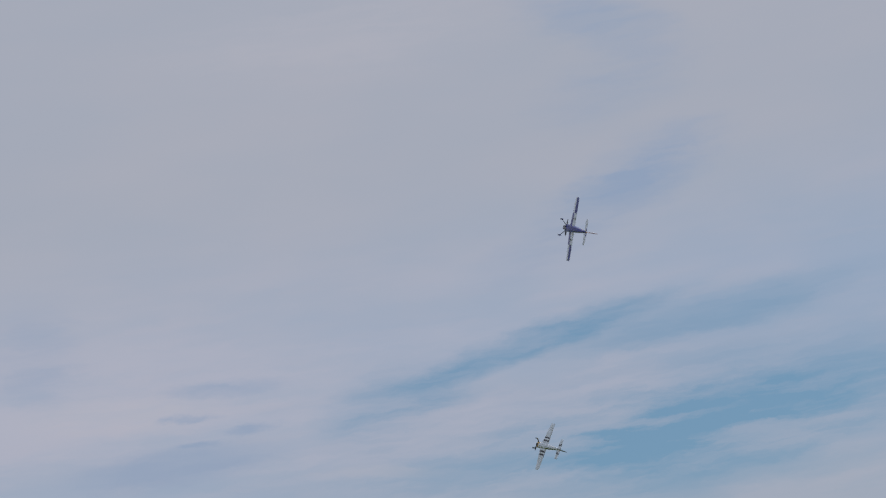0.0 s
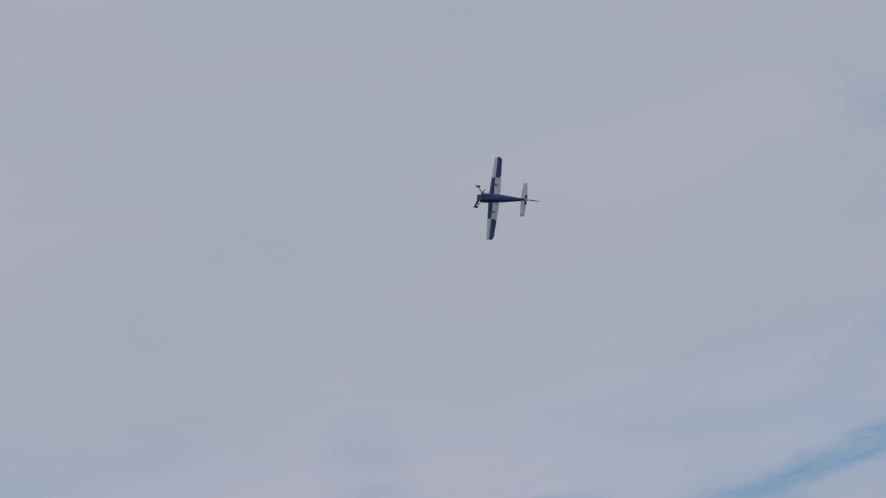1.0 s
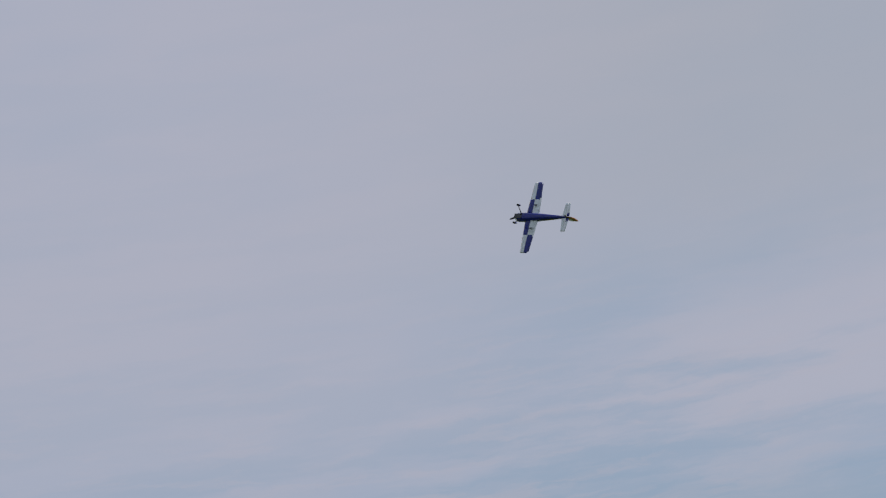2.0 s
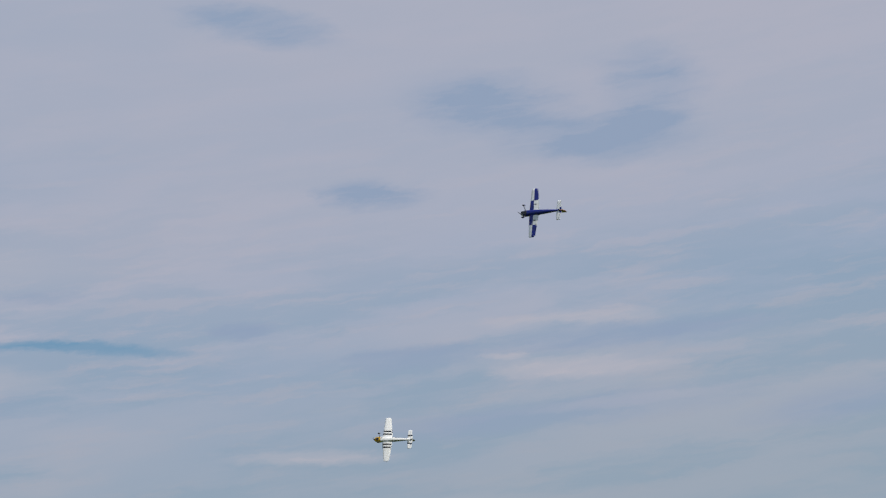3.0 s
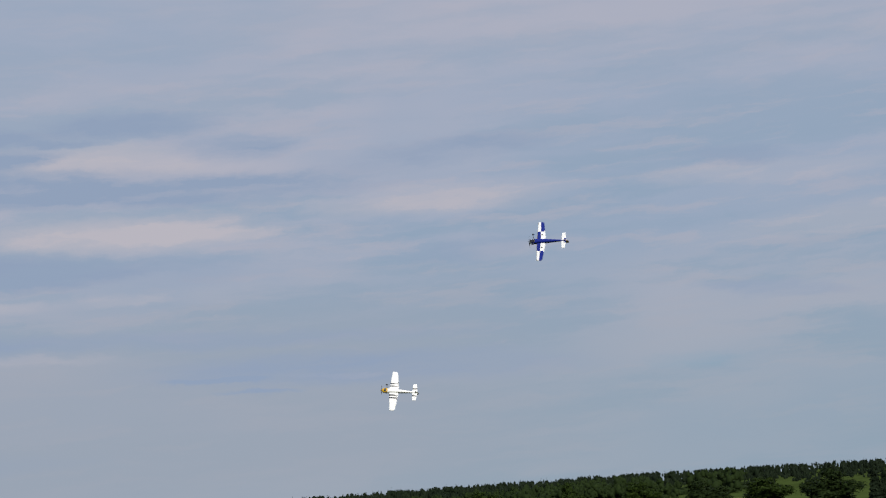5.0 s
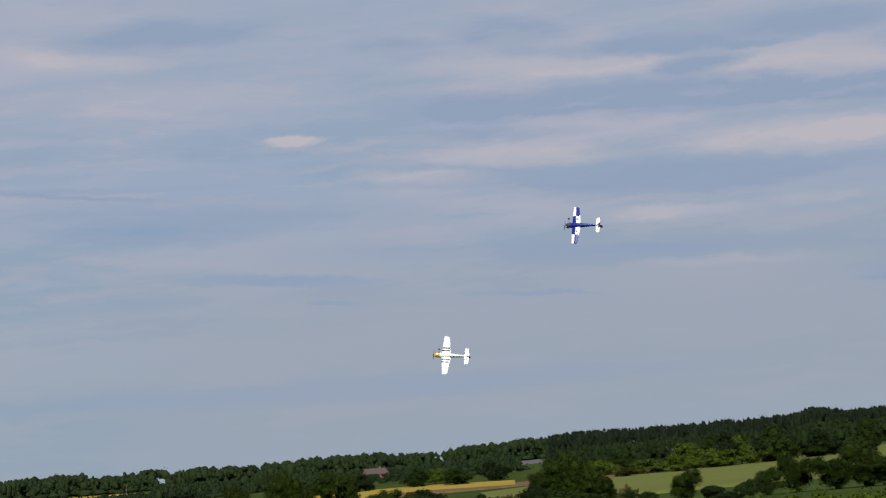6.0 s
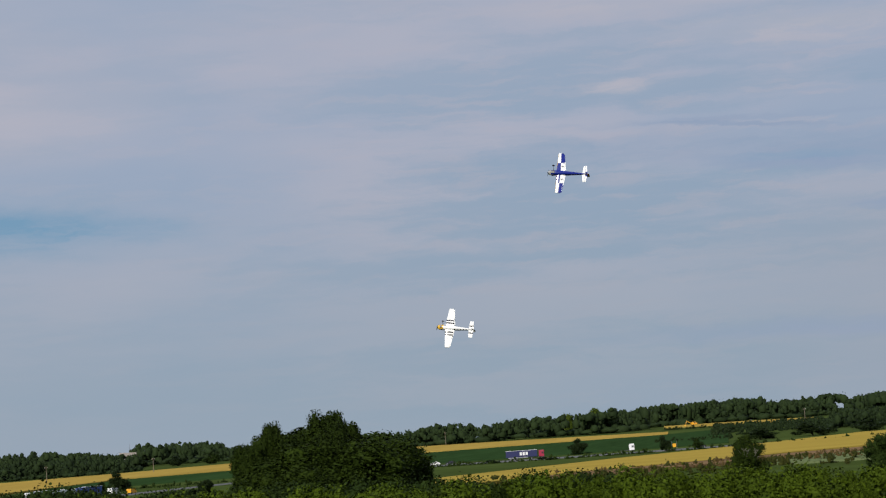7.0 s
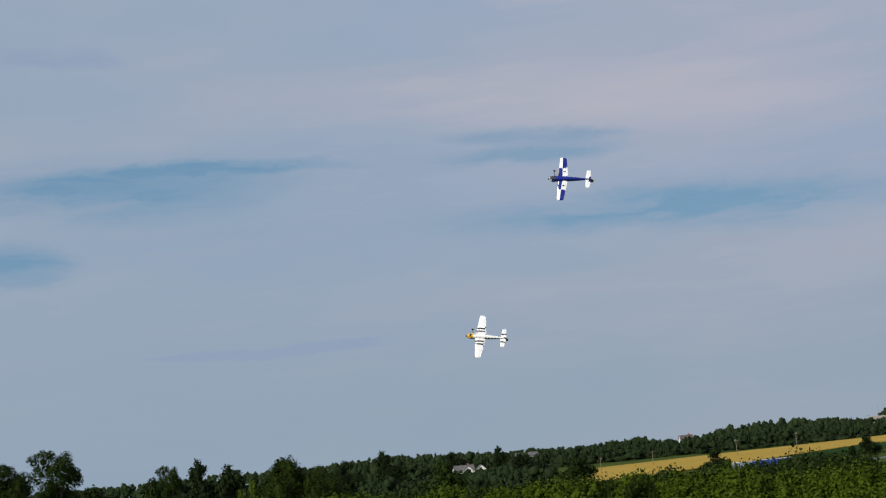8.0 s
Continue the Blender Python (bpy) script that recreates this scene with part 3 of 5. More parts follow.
def build_conifer(name, seed, leaf, height, width, n, size):
    """A spire of drooping tiers, ragged at the rim and pointed at the top."""
    rng = np.random.default_rng(seed)
    z = 1 - np.sqrt(rng.uniform(0, 1, n))
    tier = 0.82 + 0.30 * ((z * 9 + rng.uniform(-0.1, 0.1, n)) % 1 - 0.5) * -1
    az = rng.uniform(0, 2 * math.pi, n)
    reach = (1 - z) ** 0.8 * tier * (0.9 + 0.14 * np.sin(3 * az + 9 * z)) * np.sqrt(rng.uniform(0.12, 1.0, n)) * width / 2
    p = np.column_stack((reach * np.cos(az), reach * np.sin(az), z * height))
    d = np.column_stack((np.cos(az), np.sin(az), np.full(n, 0.5))) + rng.normal(size=(n, 3)) * 0.5
    v_, f_ = leaf_mesh(p, d, size * rng.uniform(0.6, 1.3, n) * (1.1 - 0.6 * z), rng)
    root = new(name)
    new("crown", fast_mesh("crown", v_, f_, leaf)).parent = root
    bm = rod(bmesh.new(), (0, 0, -0.5), (0, 0, height * 0.9), 0.16, 0.03, 7)
    part("trunk", bm, BARK, root)
    return root


MODELS = {}


def plant(kind, az, el, r, width, turn=0.0, label=""):
    """A tree or bush of a kind whose top is seen at el degrees, width degrees wide, r metres off."""
    make, h0, w0, tags = KINDS[kind]
    h = el_height(az, r, el)
    w = 2 * r * math.tan(radians(width / 2))
    place = Matrix.Translation(at(az, r, ground_z(r, az))) @ pose(0, 0, 0, 0, 0, turn) @ Matrix.Diagonal((w / w0, w / w0, h / h0, 1))
    if kind not in MODELS:
        ob = make()
        MODELS[kind] = ob
        ob.matrix_basis = place
    else:
        first = MODELS[kind]
        ob = copy_thing(first, place @ Matrix.Diagonal([1 / s for s in first.scale] + [1]))
    return tagged(ob, label or tags[0], tags[1], tags[2])


KINDS = {
    "oak": (lambda: build_tree("oak_tree", 3, LEAF_OAK, 10, 10, 0.3, 15, 8, 60000, 0.19, girth=0.32, dense=0.74), 10, 10, ("broad dark green oak standing behind the hedge", "tree", "")),
    "near": (lambda: build_tree("tree", 5, LEAF_OAK, 10, 10, 0.4, 12, 6, 17000, 0.24, girth=0.26), 9.3, 10, ("dark green broadleaf tree at the field's edge", "tree", "trees in the valley")),
    "open": (lambda: build_tree("tree", 8, LEAF_MID, 10, 8, 0.8, 15, 6, 15000, 0.22, girth=0.24, dense=0.68, rad=1.0), 10, 8, ("open-crowned tree with branches showing against the sky", "tree", "trees in the valley")),
    "high": (lambda: build_tree("tree", 9, LEAF_MID, 15, 6.6, 6.4, 14, 6, 20000, 0.20, girth=0.22, dense=0.36, rad=0.8), 15, 6.6, ("tall tree with a high open crown against the sky", "tree", "trees in the valley")),
    "mid": (lambda: build_tree("tree", 11, LEAF_DARK, 10, 9, 0.3, 10, 6, 6000, 0.38), 9.3, 9, ("dark round broadleaf tree among the fields", "tree", "trees in the valley")),
    "mid2": (lambda: build_tree("tree", 12, LEAF_MID, 10, 9, 0.3, 10, 6, 6000, 0.38), 9.3, 9, ("green round broadleaf tree among the fields", "tree", "trees in the valley")),
    "lime": (lambda: build_tree("tree", 17, LEAF_LIME, 10, 10, 0.6, 10, 6, 6000, 0.38), 9.3, 10, ("bright yellow-green leafy tree", "tree", "trees in the valley")),
    "rust": (lambda: build_tree("tree", 19, LEAF_RUST, 10, 10, 0.6, 10, 6, 6000, 0.38), 9.3, 10, ("olive brown rounded tree", "tree", "trees in the valley")),
    "pine": (lambda: build_conifer("pine_tree", 23, LEAF_PINE, 10, 4.2, 5200, 0.5), 10, 4.2, ("dark narrow pine in a row", "tree", "row of pines")),
    "bush": (lambda: build_tree("bush", 29, LEAF_MID, 4, 6, 0.2, 8, 6, 6500, 0.20, girth=0.12), 4, 6, ("dense green bush on the slope", "bush", "bushes in the valley")),
    "bush_dark": (lambda: build_tree("bush", 31, LEAF_DARK, 4, 6, 0.2, 8, 6, 6500, 0.20, girth=0.12), 4, 6, ("dense dark green bush on the slope", "bush", "bushes in the valley")),
    "bush_lime": (lambda: build_tree("bush", 37, LEAF_LIME, 4, 6, 0.2, 8, 6, 6500, 0.20, girth=0.12), 4, 6, ("bright green leafy bush on the slope", "bush", "bushes in the valley")),
    "shrub_dark": (lambda: build_tree("shrub", 43, LEAF_OAK, 3, 4, 0.1, 9, 6, 8000, 0.105, girth=0.06), 3, 4, ("dark green shrub growing in the hedge", "shrub", "shrubs in the hedge")),
    "shrub": (lambda: build_tree("shrub", 41, LEAF_HEDGE, 3, 4, 0.1, 9, 6, 8000, 0.105, girth=0.06), 3, 4, ("fresh green hawthorn shrub rising from the hedge", "shrub", "shrubs in the hedge")),
}

# ---- woods on the skyline ----
SKYLINE = ((-84, -0.5), (-78, -0.40), (-72, -0.33), (-69.3, -0.27), (-66, -0.1), (-61.5, 0.0), (-57.5, -0.05), (-50, 0.1), (-42, 0.45), (-36, 0.68), (-28.5, 0.87), (-24, 0.93), (-21, 0.93), (-20.1, 1.08), (-19.5, 0.92), (-15, 0.92), (-13.5, 0.97),
           (-12, 0.90), (-9.6, 0.83), (-8.7, 0.72), (-7.6, 0.88), (-6, 0.92), (-3, 0.85), (-1.1, 0.96), (0, 0.86), (1.5, 1.04), (3.2, 0.98), (4.4, 1.0), (5.5, 0.96), (6.7, 0.86), (7.9, 0.96),
           (8.9, 0.72), (9.9, 0.88), (12, 0.76), (15.9, 0.66), (17, 0.88), (18.4, 0.94), (18.75, 0.85), (18.85, 0.45), (19.3, 0.45), (19.5, 0.68), (21.2, 0.92), (22.8, 0.88), (24.5, 0.56), (26, 0.78), (27.5, 0.70), (33, 0.93), (36, 0.85), (48, 0.9))


def skyline(az):
    bump = noise.noise(Vector((az * 1.7, 0.3, 2.0))) * 0.07 + noise.noise(Vector((az * 4.1, 5.3, 2.0))) * 0.05
    return float(np.interp(az, [p[0] for p in SKYLINE], [p[1] for p in SKYLINE])) + bump * (1.0 if az > -13 else 0.25)


def wood(name, seed, count, spot, top, leaf, label, n=60, size=0.9, slim=0.85, lobes=3, per=3):
    """Far woodland in one mesh: spot(rng) gives az and r, top(az, r, rng) the tree's height."""
    rng = np.random.default_rng(seed)
    vs, fs, k = [], [], 0
    for _ in range(count):
        a, r = spot(rng)
        h = top(a, r, rng)
        if h < 0.4:
            continue
        w = h * slim * rng.uniform(0.65, 1.5)
        cs, rs = clumps(rng, h, w, h * 0.02, lobes, per, rad=1.25)
        # undergrowth closes the wood's foot
        foot = rng.normal(size=(3, 2)) * 0.28 * w
        cs = np.concatenate((cs, np.column_stack((foot, np.full(3, 0.13 * h)))))
        rs = np.concatenate((rs, np.column_stack((rng.uniform(0.22, 0.32, (3, 2)) * w, rng.uniform(0.12, 0.22, 3) * h))))
        cs = cs + np.array(at(a, r, ground_z(r, a)))
        p, d = clump_leaves(rng, cs, rs, n)
        for v_, f_ in (leaf_mesh(p, d, size * rng.uniform(0.5, 1.3, len(p)), rng), core_mesh(rng, cs, rs, 0.80)):
            vs.append(v_)
            fs.append(f_ + k)
            k += len(v_)
    ob = new(name, fast_mesh(name, np.concatenate(vs), np.concatenate(fs), leaf))
    return tagged(ob, label, "woodland", kind="stuff")


def skyline_top(spread):
    def top(a, r, rng):
        el = skyline(a) - abs(rng.normal()) * spread
        return min(24.0, max(5.0, el_height(a, r, el)))
    return top


def crowns(lo, hi):
    return lambda a, r, rng: rng.uniform(lo, hi)


wood("woodland", 101, 980, lambda g: (lambda a: (a, g.uniform(1590, 1720) if -1.3 < a < 4.0 else g.uniform(1440, 1720)))(g.uniform(-13.5, 48)), skyline_top(0.08), LEAF_FAR, "dark broadleaf woods along the skyline", 110, 0.85, 1.5, 4, 3)
wood("forest", 109, 2000, lambda g: (g.uniform(-67, -13), g.uniform(1440, 1560)), lambda a, r, g: min(24.0, max(4.0, el_height(a, r, skyline(a) - 0.035 - abs(g.normal()) * 0.015))), LEAF_PINE, "even dark treetops along the ridge", 40, 0.7, 0.5, 2, 2)
wood("forest", 102, 2100, lambda g: (g.uniform(-80, -12.5), g.uniform(1120, 1680)), lambda a, r, g: min(26.0, max(4.0, el_height(a, r, min(skyline(a) - abs(g.normal()) * 0.02 + 0.03, 0.25 + 0.75 * (r - 1100) / 350)))), LEAF_PINE, "dense dark conifer forest on the hillside", 55, 0.75, 0.6, 2, 3)
wood("woodland", 103, 420, lambda g: (g.uniform(-11.5, 2.2), g.uniform(1080, 1330)), lambda a, r, g: min(13.0, max(4.0, el_height(a, r, g.uniform(0.05, 0.19) if a > -1.3 else g.uniform(0.28, 0.50) if a > -6.3 or a < -8.7 else 0.2))), LEAF_FAR, "dark belt of trees on the hillside", 100, 0.75, 1.5, 4, 3)
wood("woodland", 104, 330, lambda g: (g.uniform(19, 34), g.uniform(1230, 1420)), lambda a, r, g: g.uniform(6, 12), LEAF_FAR, "dark woods above the wheat field", 100, 0.85, 1.5, 4, 3)
wood("woodland", 105, 150, lambda g: (g.uniform(28.5, 37.5), g.uniform(700, 1000)), lambda a, r, g: min(14.0, max(4.0, el_height(a, r, g.uniform(0.0, 0.36)))), LEAF_FAR, "dark trees in the valley", 130, 0.6, 1.4, 4, 4)
wood("woodland", 106, 170, lambda g: (g.uniform(-20, -13), g.uniform(1000, 1150)), crowns(6, 13), LEAF_DARK, "dark mixed trees at the forest's edge", 110, 0.65, 1.4, 4, 4)
wood("woodland", 107, 260, lambda g: (g.uniform(-38, -20), g.uniform(1040, 1200)), crowns(7, 14), LEAF_DARK, "dark trees at the forest's edge", 110, 0.65, 1.4, 4, 4)
wood("woodland", 110, 160, lambda g: (g.uniform(-80, -60), g.uniform(560, 900)), lambda a, r, g: min(12.0, max(3.0, el_height(a, r, skyline(a) - g.uniform(0.06, 0.3)))), LEAF_MID, "green trees below the eastern forest", 100, 0.5, 1.4, 4, 3)
wood("woodland", 108, 500, lambda g: (g.choice((-1, 1)) * g.uniform(76, 180), g.uniform(1300, 1700)), crowns(8, 15), LEAF_FAR, "far woods on the horizon", 10, 1.5, 1.2, 2, 2)

# ---- single trees and bushes, from the near ones to the far ----
plant("oak", 13.23, 1.09, 180, 5.41, 20)
plant("oak", 13.84, 1.47, 181, 2.79, 300)
plant("oak", 14.68, 1.22, 182, 1.80, 150)
plant("oak", 12.86, 1.09, 183, 1.80, 210)
plant("oak", 15.17, 0.67, 179, 1.97, 100)
plant("oak", 12.01, 0.40, 182, 2.62, 250)
plant("near", 10.99, 0.15, 188, 1.64, 140)
plant("oak", 13.88, 0.27, 176, 4.26, 60)
plant("high", 42.4, 1.98, 260, 1.5, 15)
plant("high", 43.75, 1.70, 262, 1.4, 60)
plant("near", 43.3, 1.1, 258, 1.9, 60)
plant("bush_dark", 41.0, 0.86, 240, 2.6, 40)
plant("bush", 39.6, 0.70, 230, 1.6, 100)
plant("high", 39.25, 1.24, 420, 0.75, 10, "tall dark tree beyond the hedge")
plant("mid", 38.2, 1.18, 440, 1.5, 70)
plant("mid", 37.2, 0.95, 450, 1.8, 120)
plant("mid", 39.7, 0.8, 430, 1.5, 200)
plant("oak", 35.7, 1.16, 120, 2.7, 45, "bright green bushy tree behind the hedge")
plant("bush_lime", 36.9, 0.60, 118, 1.3, 45)
plant("mid", 34.2, 0.80, 800, 1.2, 33)
plant("mid", 32.9, 0.96, 830, 1.2, 93)
plant("mid2", 31.4, 0.55, 700, 1.3, 153)
plant("mid", 31.1, 0.80, 1250, 0.9, 30)
plant("mid", 29.7, 0.84, 1260, 0.6, 65, "dark round-topped tree standing above the cottage")
plant("mid", 28.9, 0.55, 900, 1.4, 110)
plant("mid2", 27.6, 0.30, 760, 1.3, 210)
plant("mid2", 26.0, -0.38, 300, 0.9, 10)
plant("mid", 23.6, 0.16, 520, 0.95, 10)
plant("mid", 19.3, 0.12, 800, 0.65, 140)
plant("bush_dark", 19.75, -0.1, 800, 0.35, 140)
plant("mid", 19.0, 0.44, 1385, 0.55, 50)
plant("mid", 18.7, 0.52, 1400, 0.5, 150)
plant("mid2", 19.35, 0.50, 1390, 0.5, 250)
plant("mid2", 16.6, 0.45, 1380, 0.7, 250)
plant("mid", 17.6, 0.48, 1385, 0.7, 20)
plant("bush_dark", 17.0, -0.25, 560, 0.9, 200)
plant("mid", 6.08, 0.13, 905, 0.62, 0)
plant("bush_dark", 8.6, -0.28, 842, 0.5, 0)
plant("bush_dark", 7.0, -0.30, 842, 0.6, 80)
plant("mid", 3.6, 0.05, 846, 0.42, 50)
plant("mid2", 2.7, -0.1, 846, 0.4, 120)
plant("near", 1.25, -0.14, 250, 1.15, 0, "low ivy-covered tree with bare dead twigs")
plant("open", -2.4, -0.30, 230, 1.2, 30, "small open fruit tree beyond the hedge")
plant("near", -3.5, 0.18, r_for(-0.72), 1.0, 0)
plant("near", -5.15, 0.40, 410, 1.5, 50)
plant("near", -6.35, 0.34, 405, 1.5, 130)
plant("near", -7.4, -0.30, 330, 1.6, 230)
plant("bush_dark", -9.3, -0.32, 300, 2.3, 0)
plant("rust", -8.6, -0.45, 290, 1.2, 60)
plant("bush", -10.6, -0.60, 280, 1.3, 60)
plant("near", -13.3, 0.26, 330, 2.0, 30)
plant("near", -12.4, -0.20, 330, 1.2, 100)
plant("bush_dark", -23.2, -0.72, 292, 1.9, 220)
plant("bush", -13.0, -0.62, 310, 2.2, 300)
plant("bush_dark", -11.6, -0.50, 320, 1.8, 250)
plant("bush_dark", -25.9, -0.86, 262, 2.2, 310)
plant("bush_dark", -29.6, -0.82, 255, 2.3, 35)
plant("near", -16.3, -0.45, 302, 1.05, 200)
plant("bush", -15.0, -0.86, 270, 1.3, 20)
plant("bush_dark", -17.5, -0.92, 265, 1.6, 20)
plant("near", -14.0, -0.42, 325, 0.8, 160)
plant("bush", -18.3, -0.74, 280, 1.2, 130)
plant("near", -19.5, -0.30, 300, 1.1, 10)
plant("near", -18.75, -0.60, 295, 1.0, 310)
plant("near", -20.5, -0.42, 298, 1.6, 70)
plant("near", -21.5, -0.14, 302, 1.5, 20)
plant("near", -22.0, -0.56, 300, 2.0, 160)
plant("bush", -24.6, -0.80, 280, 1.5, 10)
plant("rust", -25.4, -0.72, 270, 1.6, 60)
plant("near", -26.8, -0.56, 250, 1.6, 100)
plant("bush", -28.2, -0.85, 250, 1.4, 140)
plant("bush_dark", -31.9, -0.75, 250, 1.6, 10)
plant("bush", -34.0, -0.9, 250, 2.0, 90)
plant("bush_dark", -22.4, -0.02, 900, 0.75, 10)
plant("bush_dark", -25.0, -0.05, 905, 0.55, 60)
plant("bush_dark", -27.6, 0.05, 905, 1.5, 100)
plant("mid2", -21.6, 0.44, 880, 1.1, 0)
plant("mid", -20.4, 0.22, 860, 1.0, 60)
plant("mid", -19.05, 0.58, 830, 1.4, 120)
plant("lime", -18.0, 0.36, 830, 1.2, 170)
plant("lime", -16.9, 0.10, 800, 1.2, 40)
plant("lime", -15.4, -0.05, 780, 1.3, 220)
plant("bush_lime", -14.2, 0.08, 820, 1.2, 90)
plant("lime", -13.0, 0.12, 830, 1.0, 130)
plant("lime", -16.3, 0.30, 850, 1.3, 10)
plant("mid2", -17.2, 0.48, 870, 1.2, 210)
plant("lime", -17.5, 0.02, 790, 1.3, 280)
plant("bush_lime", -18.6, 0.0, 800, 1.3, 190)
plant("mid2", -14.7, 0.22, 870, 1.3, 320)
plant("bush", -13.6, -0.1, 790, 1.3, 200)
plant("bush_lime", -16.3, -0.18, 770, 1.2, 240)
plant("mid2", -20.0, 0.0, 830, 1.2, 45)
plant("rust", -14.75, -0.22, 760, 0.8, 150, "rusty brown thicket in the valley")
plant("mid", -11.0, 0.30, 900, 1.1, 10)
plant("mid2", -9.8, 0.16, 880, 1.1, 100)
plant("mid2", -8.7, 0.26, 900, 1.0, 200)
plant("lime", -9.2, 0.22, 960, 0.7, 60)
plant("mid", -7.0, 0.22, 900, 1.0, 300)
plant("mid2", -5.9, 0.20, 900, 0.9, 20)
plant("mid", -2.2, 0.10, 950, 1.2, 20)
plant("mid", -0.6, 0.12, 950, 1.2, 90)
plant("mid", 0.9, 0.05, 945, 1.0, 150)
plant("lime", 5.6, 0.95, 1500, 0.55, 0)
plant("lime", 6.4, 0.86, 1500, 0.4, 90)
plant("mid2", -21.54, 0.51, 840, 1.05, 170)
plant("mid2", -19.01, 0.58, 800, 1.21, 15)
plant("mid", -24.30, 0.30, 900, 0.92, 340)
plant("mid2", -30.80, 0.53, 860, 1.48, 22)
plant("mid", -20.38, 0.36, 830, 1.15, 100)
plant("mid", -17.46, 0.52, 820, 1.15, 280)
plant("mid", -27.25, 0.62, 900, 0.98, 160)
plant("mid2", -33.3, 0.56, 870, 0.9, 30)
plant("mid2", -35.2, 0.40, 860, 1.4, 100)
plant("mid2", -31.2, 0.42, 880, 1.3, 10)
plant("mid2", -30.0, 0.26, 880, 1.2, 80)
plant("mid", -37.2, 0.30, 800, 1.6, 10)
plant("mid2", -38.8, 0.20, 700, 1.8, 70)
plant("mid", -40.6, 0.28, 560, 1.9, 130)
for i, (a, e) in enumerate(((-41.9, 0.30), (-42.6, 0.26), (-43.1, 0.33), (-43.6, 0.37), (-44.2, 0.36), (-44.7, 0.41), (-45.1, 0.37), (-45.6, 0.40), (-46.0, 0.36), (-46.4, 0.42), (-46.9, 0.36), (-47.4, 0.41), (-47.9, 0.43), (-48.4, 0.38), (-48.9, 0.30), (-50.8, 0.34), (-51.4, 0.30), (-52.0, 0.22))):
    plant("pine", a, e, 440 + 12 * (i % 3), (0.8, 0.66, 0.92, 0.74)[i % 4], 47 * i)
    plant("pine", a - 0.27, e - 0.07 - 0.03 * (i % 2), 450 + 9 * (i % 4), (0.8, 0.9)[i % 2], 31 * i)
plant("mid2", -48.6, 0.26, 450, 1.3, 10)
plant("lime", -50.0, 0.22, 420, 1.2, 10)
plant("lime", -51.2, 0.05, 410, 1.0, 100)
plant("mid2", -52.3, 0.24, 440, 1.1, 60)
plant("rust", -53.7, 0.24, 420, 1.9, 20)
plant("mid", -54.6, 0.06, 410, 1.2, 20)
plant("open", -56.4, 0.62, 400, 1.7, 70, "tall open-crowned tree above its neighbours")
plant("mid2", -55.4, -0.05, 395, 1.2, 150)
plant("mid", -57.4, -0.20, 400, 1.5, 200)
plant("rust", -58.4, -0.16, 420, 1.5, 250)
plant("mid", -59.2, -0.30, 400, 1.3, 300)
plant("rust", -60.1, -0.20, 430, 1.2, 10)
plant("mid", -61.2, -0.35, 420, 1.6, 40)
plant("mid2", -62.8, -0.30, 430, 1.8, 90)
plant("mid", -64.6, -0.20, 430, 2.0, 140)

# ---- the hedge before the valley ----
HEDGE_TOP = ((-40, -1.7), (-20, -1.55), (-12, -1.32), (-6, -1.24), (-2, -1.42), (2, -1.10), (6.5, -1.0), (10, -1.06), (13, -0.92), (16, -0.74), (19, -0.86), (23, -0.62), (27, -0.44), (31, -0.36), (34, -0.30), (37, -0.1), (46, 0.15))


def hedge_top(az):
    return float(np.interp(az, [p[0] for p in HEDGE_TOP], [p[1] for p in HEDGE_TOP]))


HEDGE_FAR = ((5, -0.95), (13, -0.75), (17, -0.62), (19, -0.52), (20.0, -0.34), (22, -0.33), (23.2, -0.38), (25, -0.40), (28, -0.45), (33, -0.2), (47, 0.3))


def hedge_far(az):
    return float(np.interp(az, [p[0] for p in HEDGE_FAR], [p[1] for p in HEDGE_FAR]))


